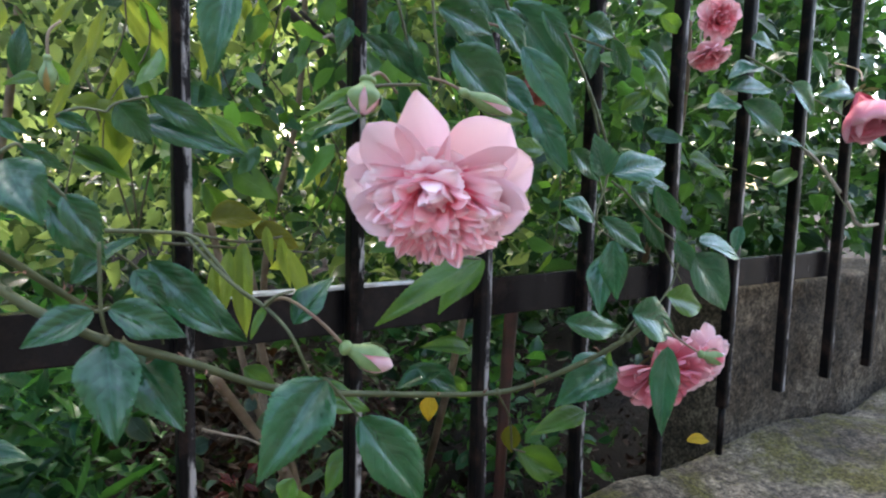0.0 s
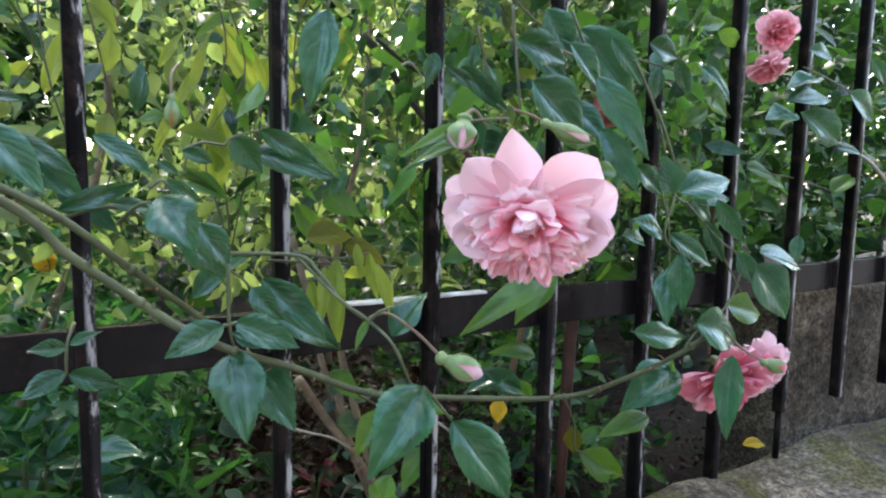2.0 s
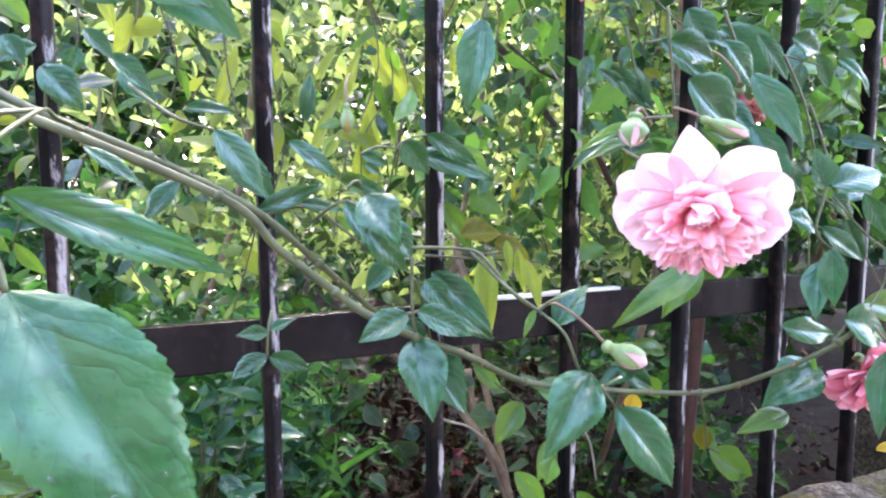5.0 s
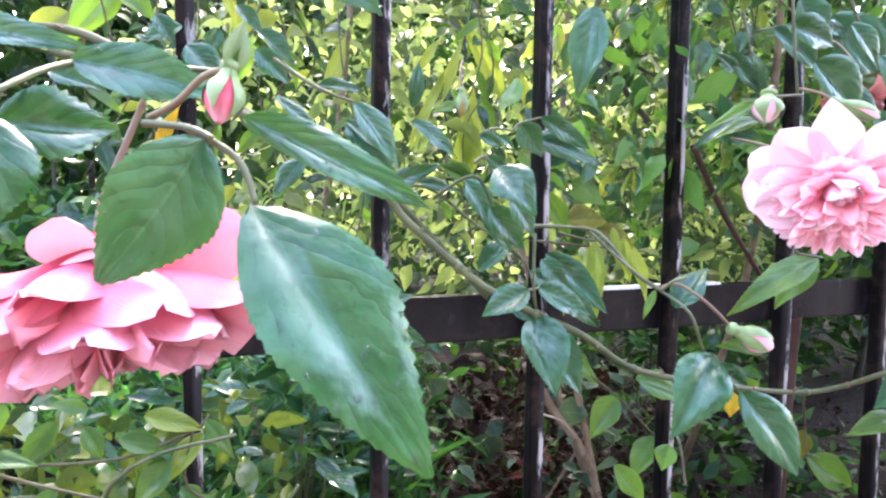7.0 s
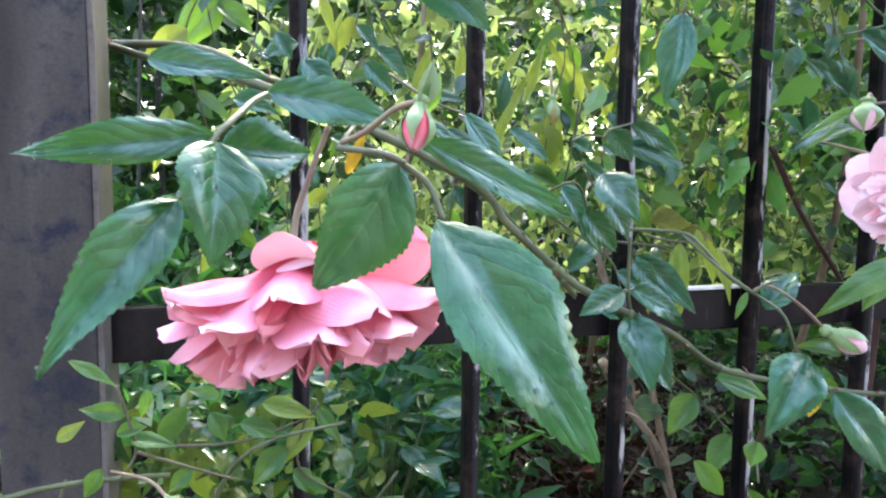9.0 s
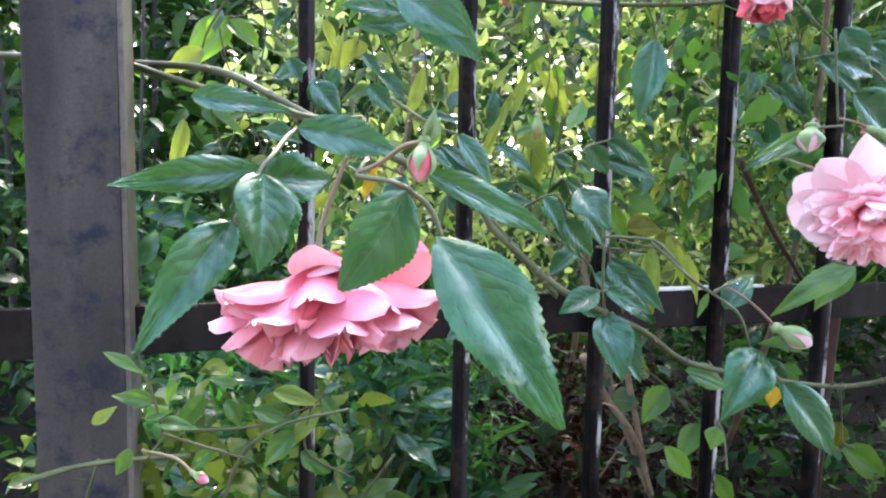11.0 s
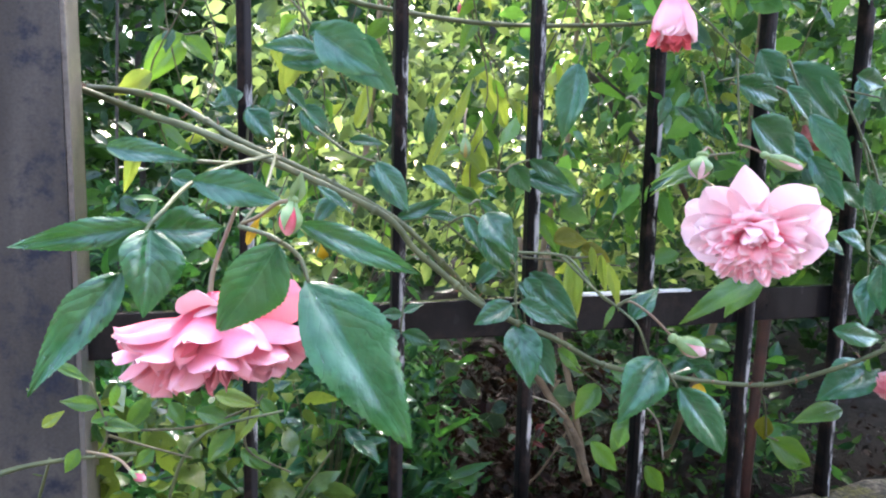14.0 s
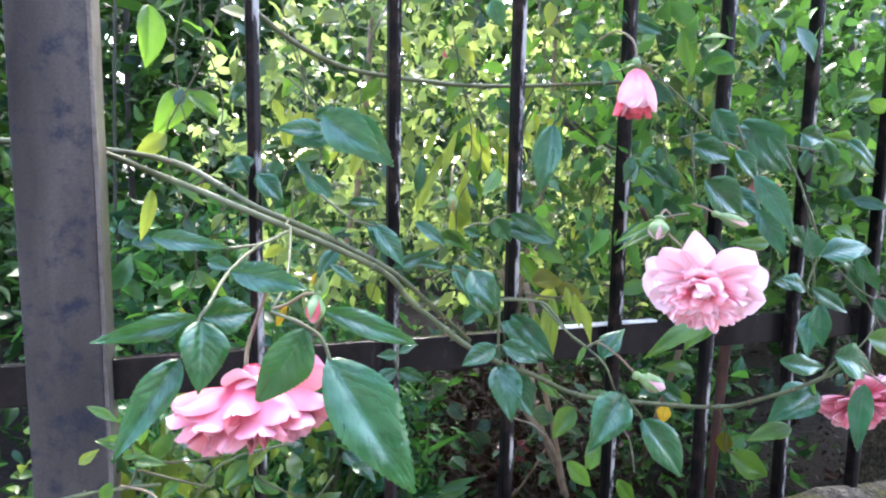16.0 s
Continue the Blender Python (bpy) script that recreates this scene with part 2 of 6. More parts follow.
def iron_material(name, one, two, rust, amount, chips=0.0, specular=0.15, wet=1.0):
    """Old paint on iron: streaks down the length, rust, chipped pale spots along one worn edge, which is also greyed as
    if lit.
    """
    m, nodes, links, p = graph(name, 0.42, 0.0, specular)
    c = nodes.new("ShaderNodeTexCoord")
    squash = nodes.new("ShaderNodeMapping")
    squash.inputs["Scale"].default_value = (1, 1, 0.22)
    links.new(c.outputs["Object"], squash.inputs[0])
    big = nodes.new("ShaderNodeTexNoise")
    big.inputs["Scale"].default_value, big.inputs["Detail"].default_value = 26.0, 7.0
    links.new(squash.outputs[0], big.inputs["Vector"])
    fine = tex_noise(nodes, links, 420.0, 4.0)
    colour = ramp(nodes, links, big.outputs[0], [(0.32, one), (0.66, two)]).outputs[0]
    spot = tex_noise(nodes, links, 45.0, 6.0, 0.7)
    where = ramp(nodes, links, spot.outputs[0], [(0.50, (0, 0, 0)), (0.66, (amount,) * 3)]).outputs[0]
    colour = mixed(nodes, links, where, colour, rust)
    colour = mixed(nodes, links, 0.10, colour, ramp(nodes, links, fine.outputs[0], [(0.35, (0, 0, 0)), (0.65, (1, 1, 1))]).outputs[0], "OVERLAY")
    if chips:
        chip = nodes.new("ShaderNodeTexNoise")
        chip.inputs["Scale"].default_value, chip.inputs["Detail"].default_value, chip.inputs["Roughness"].default_value = 70.0, 6.0, 0.7
        links.new(squash.outputs[0], chip.inputs["Vector"])
        uv = nodes.new("ShaderNodeUVMap")
        sep = nodes.new("ShaderNodeSeparateXYZ")
        links.new(uv.outputs[0], sep.inputs[0])
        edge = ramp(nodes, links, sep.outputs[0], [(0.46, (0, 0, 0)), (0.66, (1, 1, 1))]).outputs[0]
        # Grey along the right edge paints the light it catches; chips lie over it.
        lit_rub = ramp(nodes, links, big.outputs[0], [(0.35, (0.15,) * 3), (0.6, (1, 1, 1))]).outputs[0]
        colour = mixed(nodes, links, calc(nodes, links, "MULTIPLY", edge, lit_rub), colour, (0.030, 0.027, 0.028))
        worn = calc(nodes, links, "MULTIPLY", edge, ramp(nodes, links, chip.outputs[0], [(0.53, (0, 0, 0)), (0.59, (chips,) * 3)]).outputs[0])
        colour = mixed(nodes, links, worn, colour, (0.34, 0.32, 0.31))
    links.new(colour, p.inputs["Base Color"])
    links.new(ramp(nodes, links, big.outputs[0], [(0.3, (0.28 * wet,) * 3), (0.7, (0.5 * wet,) * 3)]).outputs[0], p.inputs["Roughness"])
    relief(nodes, links, p, calc(nodes, links, "ADD", big.outputs[0], calc(nodes, links, "MULTIPLY", fine.outputs[0], 0.3)), 0.5, 0.0012)
    return m


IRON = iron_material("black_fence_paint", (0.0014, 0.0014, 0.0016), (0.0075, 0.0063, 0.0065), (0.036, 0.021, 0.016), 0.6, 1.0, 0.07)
RAIL = iron_material("worn_rail_paint", (0.0025, 0.0023, 0.0025), (0.015, 0.013, 0.0135), (0.024, 0.016, 0.014), 0.6, 0.0, 0.12, 0.6)
POST = iron_material("weathered_post_paint", (0.022, 0.0195, 0.0195), (0.063, 0.056, 0.051), (0.012, 0.015, 0.028), 0.9)


def stone_material(name, moss):
    m, nodes, links, p = graph(name, 0.9, 0.0, 0.3)
    big = tex_noise(nodes, links, 7.0, 8.0, 0.65)
    fine = tex_noise(nodes, links, 70.0, 8.0, 0.75)
    colour = ramp(nodes, links, big.outputs[0], [(0.32, (0.040, 0.031, 0.022)), (0.5, (0.100, 0.080, 0.059)), (0.66, (0.24, 0.20, 0.155))]).outputs[0]
    colour = mixed(nodes, links, 0.8, colour, ramp(nodes, links, fine.outputs[0], [(0.36, (0.10, 0.095, 0.085)), (0.64, (0.88, 0.86, 0.82))]).outputs[0], "OVERLAY")
    if moss:
        patch = tex_noise(nodes, links, 9.0, 9.0, 0.78)
        where = ramp(nodes, links, patch.outputs[0], [(0.46, (0, 0, 0)), (0.58, (0.9,) * 3)]).outputs[0]
        colour = mixed(nodes, links, where, colour, mixed(nodes, links, fine.outputs[0], (0.035, 0.036, 0.006), (0.17, 0.15, 0.025)))
    grit = tex_noise(nodes, links, 210.0, 6.0, 0.8)
    colour = mixed(nodes, links, 0.85, colour, ramp(nodes, links, grit.outputs[0], [(0.40, (0.10, 0.095, 0.085)), (0.60, (0.92, 0.9, 0.86))]).outputs[0], "OVERLAY")
    links.new(colour, p.inputs["Base Color"])
    height = calc(nodes, links, "ADD", big.outputs[0], calc(nodes, links, "MULTIPLY", fine.outputs[0], 0.7))
    relief(nodes, links, p, calc(nodes, links, "ADD", height, calc(nodes, links, "MULTIPLY", grit.outputs[0], 0.35)), 1.0, 0.016)
    return m


WALL = stone_material("rough_grey_render", False)
COPING = stone_material("mossy_stone", True)


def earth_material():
    # Near-black colour carries the shade over the soil as well.
    m, nodes, links, p = graph("shade_dark_soil", 0.95, 0.0, 0.2)
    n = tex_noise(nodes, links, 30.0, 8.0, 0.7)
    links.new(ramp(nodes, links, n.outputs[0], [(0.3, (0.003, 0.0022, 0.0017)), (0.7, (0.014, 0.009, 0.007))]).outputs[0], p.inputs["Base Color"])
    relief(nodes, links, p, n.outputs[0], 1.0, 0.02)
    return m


SOIL = earth_material()

# ---- mesh helpers ----
BACK = Vector((-0.05, -0.5, 1.12))


def link_mesh(name, bm, material, parent=None, label="", smooth=True):
    me = bpy.data.meshes.new(name)
    bm.to_mesh(me)
    bm.free()
    me.materials.append(material)
    if smooth:
        for poly in me.polygons:
            poly.use_smooth = True
    ob = new(name, me)
    if parent is not None:
        ob.parent = parent
    if label:
        ob["label"] = label
    return ob


def thing(name, label, category, place=(0, 0, 0), group="", kind=""):
    ob = new(name)
    ob.location = place
    ob.empty_display_size = 0.02
    return tagged(ob, label, category, group, kind)


def beam(x0, x1, y0, y1, z0, z1, bevel=0.002, cuts=0, wob=0.0, seed=0):
    """A bevelled box whose faces are cut into lengths and slightly dented; the UV's first axis marks the right front
    edge, worn and painted as lit.
    """
    bm = bmesh.new()
    bmesh.ops.create_cube(bm, size=1.0)
    for v in bm.verts:
        v.co = Vector(((x0 + x1) / 2 + v.co.x * (x1 - x0), (y0 + y1) / 2 + v.co.y * (y1 - y0), (z0 + z1) / 2 + v.co.z * (z1 - z0)))
    size = (x1 - x0, y1 - y0, z1 - z0)
    long = size.index(max(size))
    edges = [e for e in bm.edges if abs((e.verts[0].co - e.verts[1].co)[long]) > 1e-6]
    if cuts:
        bmesh.ops.subdivide_edges(bm, edges=edges, cuts=cuts, use_grid_fill=True)
    bmesh.ops.bevel(bm, geom=[e for e in bm.edges if e.is_manifold and e.calc_face_angle(0) > 0.5], offset=bevel, segments=2, profile=0.6, affect="EDGES")
    lay = bm.loops.layers.uv.new("UVMap")
    for f in bm.faces:
        for l in f.loops:
            c = l.vert.co
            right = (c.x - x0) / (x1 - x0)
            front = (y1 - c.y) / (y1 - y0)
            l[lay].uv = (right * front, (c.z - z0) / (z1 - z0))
    if wob:
        for v in bm.verts:
            v.co += noise.noise_vector(v.co * 22 + Vector((seed, 0, 0))) * wob
    return bm


def tube(points, r0, r1=None, sides=7, steps=6, thorns=0, seed=0):
    """A smooth tapered stem through the points, with short thorns."""
    r1 = r0 * 0.8 if r1 is None else r1
    pts = [Vector(p) for p in points]
    line = []
    for i in range(len(pts) - 1):
        p0, p1, p2, p3 = pts[max(i - 1, 0)], pts[i], pts[i + 1], pts[min(i + 2, len(pts) - 1)]
        for k in range(steps):
            t = k / steps
            line.append(0.5 * (2 * p1 + (p2 - p0) * t + (2 * p0 - 5 * p1 + 4 * p2 - p3) * t * t + (3 * p1 - p0 - 3 * p2 + p3) * t ** 3))
    line.append(pts[-1])
    bm = bmesh.new()
    rings = []
    side = Vector((0.3, 0.2, 1)).normalized()
    rng = random.Random(seed)
    for i, p in enumerate(line):
        d = (line[min(i + 1, len(line) - 1)] - line[max(i - 1, 0)]).normalized()
        u = (side - d * side.dot(d)).normalized()
        w = d.cross(u)
        side = u
        r = r0 + (r1 - r0) * i / (len(line) - 1)
        r *= 1 + 0.10 * noise.noise(p * 60)
        rings.append([bm.verts.new(p + (u * math.cos(a) + w * math.sin(a)) * r) for a in (2 * math.pi * k / sides for k in range(sides))])
        if thorns and i and rng.random() < thorns:
            a = rng.random() * 6.28
            out = u * math.cos(a) + w * math.sin(a)
            tip = bm.verts.new(p + out * r * 2.4 - d * r * 0.8)
            foot = [bm.verts.new(p + out * r * 0.9 + d * r * k) for k in (0.9, -0.9)] + [bm.verts.new(p + out * r * 0.8 + d.cross(out) * r * k) for k in (0.35, -0.35)]
            for q in ((0, 2), (2, 1), (1, 3), (3, 0)):
                bm.faces.new((foot[q[0]], foot[q[1]], tip))
    for a, b in zip(rings, rings[1:]):
        for k in range(sides):
            bm.faces.new((a[k], a[(k + 1) % sides], b[(k + 1) % sides], b[k]))
    bm.faces.new(reversed(rings[0]))
    bm.faces.new(rings[-1])
    bmesh.ops.recalc_face_normals(bm, faces=bm.faces)
    return bm


def leaf_grid(length, width, rows, cols, fold, droop, wave, teeth, rng):
    """Points of one blade along +X, its face to +Z: an ovate outline with a pointed tip and toothed edge."""
    grid = []
    bend = rng.uniform(-0.10, 0.10)
    twist = rng.uniform(-0.25, 0.25)
    bulge = rng.uniform(0.06, 0.22)
    phase = rng.random() * 6.28
    peak = rng.uniform(0.36, 0.46)
    for i in range(rows + 1):
        u = i / rows
        if u < peak:
            w = math.sin(math.pi / 2 * u / peak) ** 0.62
        else:
            q = (u - peak) / (1 - peak)
            w = 0.72 * max(0.0, math.cos(math.pi / 2 * q)) ** 0.95 + 0.28 * (1 - q) ** 1.7
        w = max(w, 0.012) * width / 2
        line = []
        for j in range(cols + 1):
            v = 2 * j / cols - 1
            y = w * v
            x = length * u
            if abs(v) > 0.99 and 0 < i < rows:
                y *= 1 + teeth * (0.5 if i % 2 else -0.5)
                x += length * teeth * 0.12 * (1 if i % 2 else -1)
            z = abs(y) * fold + bulge * w * (1 - (2 * abs(v) - 1) ** 2) + droop * length * 1.5 * (u - u * u) + wave * length * math.sin(u * 9 + phase + v * 1.3) * abs(v) ** 1.5
            y += bend * length * (u * u - u)
            a = twist * u
            y, z = y * math.cos(a) - z * math.sin(a), y * math.sin(a) + z * math.cos(a)
            line.append((x, y, z))
        grid.append(line)
    return grid


def add_grid(bm, grid, m, lay):
    """Adds a grid of points, moved by m, with its UV along and across."""
    rows, cols = len(grid) - 1, len(grid[0]) - 1
    verts = [[bm.verts.new(m @ Vector(p)) for p in line] for line in grid]
    for i in range(rows):
        for j in range(cols):
            f = bm.faces.new((verts[i][j], verts[i + 1][j], verts[i + 1][j + 1], verts[i][j + 1]))
            for l, (a, b) in zip(f.loops, ((i, j), (i + 1, j), (i + 1, j + 1), (i, j + 1))):
                l[lay].uv = (a / rows, b / cols)
            f.smooth = True


def aim(base, tip, face):
    """A frame with X from base to tip and Z as near to face as it can be."""
    x = (Vector(tip) - Vector(base)).normalized()
    z = Vector(face)
    z = (z - x * z.dot(x)).normalized()
    y = z.cross(x)
    m = Matrix((x, y, z)).transposed().to_4x4()
    m.translation = Vector(base)
    return m


def water_material():
    m, nodes, links, p = graph("rain_water", 0.02)
    p.inputs["Base Color"].default_value = (0.95, 0.97, 1.0, 1)
    p.inputs["Transmission Weight"].default_value = 1.0
    p.inputs["IOR"].default_value = 1.33
    return m


WATER = water_material()


def raindrops(grid, n, rng, parent):
    """Low domes of water lying on a leaf's upper face."""
    verts, faces = [], []
    rows, cols = len(grid) - 1, len(grid[0]) - 1
    for _ in range(n):
        i, j = rng.randrange(2, rows - 2), rng.randrange(1, cols - 1)
        if rng.random() < 0.45:
            i, j = rng.randrange(rows // 2, rows - 1), rng.choice((0, cols - 1))
        p = Vector(grid[i][j]).lerp(Vector(grid[i + 1][j + 1]), rng.random())
        r = rng.uniform(0.0004, 0.0011)
        first = len(verts)
        for k in range(7):
            a = k * 0.8976
            verts.append(p + Vector((math.cos(a) * r, math.sin(a) * r * rng.uniform(0.7, 1.3), -0.0001)))
        for k in range(7):
            a = k * 0.8976
            verts.append(p + Vector((math.cos(a) * r * 0.7, math.sin(a) * r * 0.7, r * 0.5)))
        verts.append(p + Vector((0, 0, r * 0.7)))
        for k in range(7):
            q = (k + 1) % 7
            faces.append((first + k, first + q, first + 7 + q, first + 7 + k))
            faces.append((first + 7 + k, first + 7 + q, first + 14))
    me = bpy.data.meshes.new("rainwater")
    me.from_pydata(verts, [], faces)
    me.polygons.foreach_set("use_smooth", [True] * len(faces))
    me.materials.append(WATER)
    ob = new("rainwater", me)
    ob.parent = parent
    ob.visible_shadow = False
    return tagged(ob, kind="stuff")


SPRAY_LABEL = {
    "brown": "olive-green and blue-green rose leaves above a bloom",
    "dark": "glossy dark-green rose leaves on a thin stalk",
    "wet": "large wet green rose leaves with toothed edges",
    "blue": "blue-green rose leaves shining with rain",
    "mid": "soft green rose leaves on a thin twig",
    "light": "yellow-green drooping leaves on a thin twig",
    "yellow": "yellowed and green leaves hanging from a thread-like twig",
}
count = [0]


def leaf_spray(label, blades, stalks):
    """Leaflets given by base, tip, width over length and kind, on the stalks that carry them."""
    rng = random.Random(count[0] * 7 + 3)
    count[0] += 1
    kind = blades[0][3]
    top = thing("leaf_spray", label or SPRAY_LABEL[kind], "leaves", blades[0][0], "rose leaf sprays")
    at = Vector(blades[0][0])
    for base, tip, ratio, look_kind in blades:
        b, t = Vector(base), Vector(tip)
        size = (t - b).length
        face = (BACK - b).normalized() + Vector((rng.uniform(-0.35, 0.35), rng.uniform(-0.2, 0.2), rng.uniform(0.1, 0.9)))
        bm = bmesh.new()
        lay = bm.loops.layers.uv.new("UVMap")
        rows = 40 if size > 0.03 else 24
        grid = leaf_grid(size * 1.03, size * ratio * 0.95, rows, 8, rng.uniform(0.16, 0.48), rng.uniform(0.03, 0.20), rng.uniform(0.010, 0.028), 0.05 if rows > 30 else 0.07, rng)
        add_grid(bm, grid, Matrix(), lay)
        ob = link_mesh("leaf", bm, LEAF[look_kind], top)
        ob.matrix_basis = Matrix.Translation(-at) @ aim(b, t, face)
        if look_kind in ("wet", "dark", "blue") and size > 0.018:
            raindrops(grid, int(size * 620), rng, ob)
    for path in stalks:
        bm = tube([Vector(p) - at for p in path], 0.0011, 0.0008, 6, 5)
        link_mesh("stalk", bm, CANE if kind in ("dark", "wet", "blue") else STALK, top)
    return top


THORN = plain_plant("brown_red_thorn", (0.12, 0.05, 0.03), (0.20, 0.09, 0.05), 0.5)


def rose_cane(label, name, points, radius, material, thorns=0.12):
    """A cane as a tube with a bark of its own, hooked thorns and swollen nodes as its parts."""
    at = Vector(points[0])
    pts = [Vector(p) - at for p in points]
    top = thing(name, label, "stem", points[0])
    link_mesh("cane", tube(pts, radius, radius * 0.75, 9, 8, thorns, len(points)), material, top)
    rng = random.Random(len(points) * 13 + int(radius * 1e5))
    total = sum((b - a).length for a, b in zip(pts, pts[1:]))
    if name == "rose_cane":
        for k in range(int(total / 0.035)):
            i = rng.randrange(len(pts) - 1)
            p = pts[i].lerp(pts[i + 1], rng.random())
            along = (pts[i + 1] - pts[i]).normalized()
            side = along.cross(Vector((rng.uniform(-1, 1), rng.uniform(-1, 1), rng.uniform(-1, 1)))).normalized()
            bm = tube([p, p + side * radius * 1.5, p + side * radius * 2.4 - along * radius * 0.9], radius * 0.42, 0.0001, 6, 2)
            link_mesh("thorn", bm, THORN, top)
        for i in range(1, len(pts) - 1, 2):
            bm = bmesh.new()
            bmesh.ops.create_uvsphere(bm, u_segments=10, v_segments=8, radius=radius * 1.22)
            bmesh.ops.translate(bm, verts=bm.verts, vec=pts[i])
            link_mesh("node", bm, material, top)
    return top


def petal_grid(length, width, theta, curl, cup, ruffle, rng, rows=12, cols=10, point=0.0, roll=0.0, shoulder=0.0):
    """One petal from the flower's heart: it leaves along +Z, opens by theta towards +Y, and curls at its rim."""
    grid = []
    y = z = 0.0
    phase = rng.random() * 6.28
    prev = 0.0
    for i in range(rows + 1):
        u = i / rows
        a = theta * min(1.0, u * 1.9) ** 0.8 + curl * max(0.0, u - 0.45) * 1.8 + roll * max(0.0, u - 0.78) / 0.22 + shoulder * max(0.0, 1 - u / 0.32)
        if i:
            y += math.sin(a) * length / rows
            z += math.cos(a) * length / rows
        if u < 0.66:
            w = 0.16 + 0.84 * math.sin(math.pi / 2 * u / 0.66) ** 1.1
        else:
            w = max(0.0, 1 - ((u - 0.66) / 0.342) ** 2.6) ** 0.42 * (1 - point * (u - 0.66) / 0.34) + 0.02
        w *= width / 2
        line = []
        for j in range(cols + 1):
            v = 2 * j / cols - 1
            lift = cup * w * (v * v) + ruffle * length * math.sin(v * 4 + phase + u * 3) * u * u + ruffle * 0.35 * length * math.sin(v * 9 + phase * 2) * u ** 4
            line.append((w * v * (1 - 0.12 * cup * v * v), y - math.cos(a) * lift, z + math.sin(a) * lift))
        grid.append(line)
    return grid


def rose(label, centre, axis, up, rings, materials, seed, sepals=True, stalk=None, name="rose_bloom", roll=0.0):
    """rings: (count, azimuth from, azimuth to, length, width, opening, curl, cup, ruffle, material index); azimuth 0 is up."""
    rng = random.Random(seed)
    top = thing(name, label, "rose", centre, "rose blooms")
    z = Vector(axis).normalized()
    y = Vector(up)
    y = (y - z * y.dot(z)).normalized()
    x = y.cross(z)
    m = Matrix((x, y, z)).transposed().to_4x4()
    for n, a0, a1, length, width, theta, curl, cup, ruffle, which, *tip in rings:
        for k in range(n):
            f = (k + 0.5) / n
            a = a0 + (a1 - a0) * f + rng.uniform(-0.3, 0.3) * (a1 - a0) / n
            bm = bmesh.new()
            lay = bm.loops.layers.uv.new("UVMap")
            s = rng.uniform(0.9, 1.1) if n > 1 else 1.0
            grid = petal_grid(length * s, width * rng.uniform(0.88, 1.12), radians(theta + rng.uniform(-1, 1) * (4 if n == 1 else 12 if which == 1 else 7)), curl + rng.uniform(-0.25, 0.25), cup + rng.uniform(-0.1, 0.1), ruffle, rng, 16, 14, tip[0] * rng.uniform(0.5, 1.2) if tip else rng.uniform(0.0, 0.22), tip[1] * rng.uniform(0.6, 1.3) if len(tip) > 1 else roll, tip[2] if len(tip) > 2 else 0.0)
            add_grid(bm, grid, Matrix(), lay)
            ob = link_mesh("petal", bm, materials[which], top)
            ob.matrix_basis = m @ pose(0, 0, 0, 0, 0, -a) @ pose(0, 0.002, -0.006, rng.uniform(-4, 4), 0, rng.uniform(-8, 8))
    if sepals:
        for k in range(5):
            bm = bmesh.new()
            lay = bm.loops.layers.uv.new("UVMap")
            add_grid(bm, leaf_grid(0.022, 0.007, 6, 4, 0.3, -0.2, 0.01, 0.0, rng), Matrix(), lay)
            ob = link_mesh("sepal", bm, SEPAL, top)
            a = k * 1.2566
            ob.matrix_basis = m @ Matrix.Translation((0, 0, -0.009)) @ pose(0, 0, 0, 0, 0, math.degrees(a)) @ pose(0.003, 0, 0, 0, -18, 0)
        bm = bmesh.new()
        bmesh.ops.create_uvsphere(bm, u_segments=12, v_segments=8, radius=0.0042)
        for v in bm.verts:
            v.co.z = v.co.z * 1.35 - 0.011
            v.co = m @ v.co
        link_mesh("hip", bm, SEPAL, top)
    if stalk:
        bm = tube([Vector(p) - Vector(centre) for p in stalk], 0.0012, 0.0010, 7, 6)
        link_mesh("stalk", bm, PEDICEL, top)
    return top


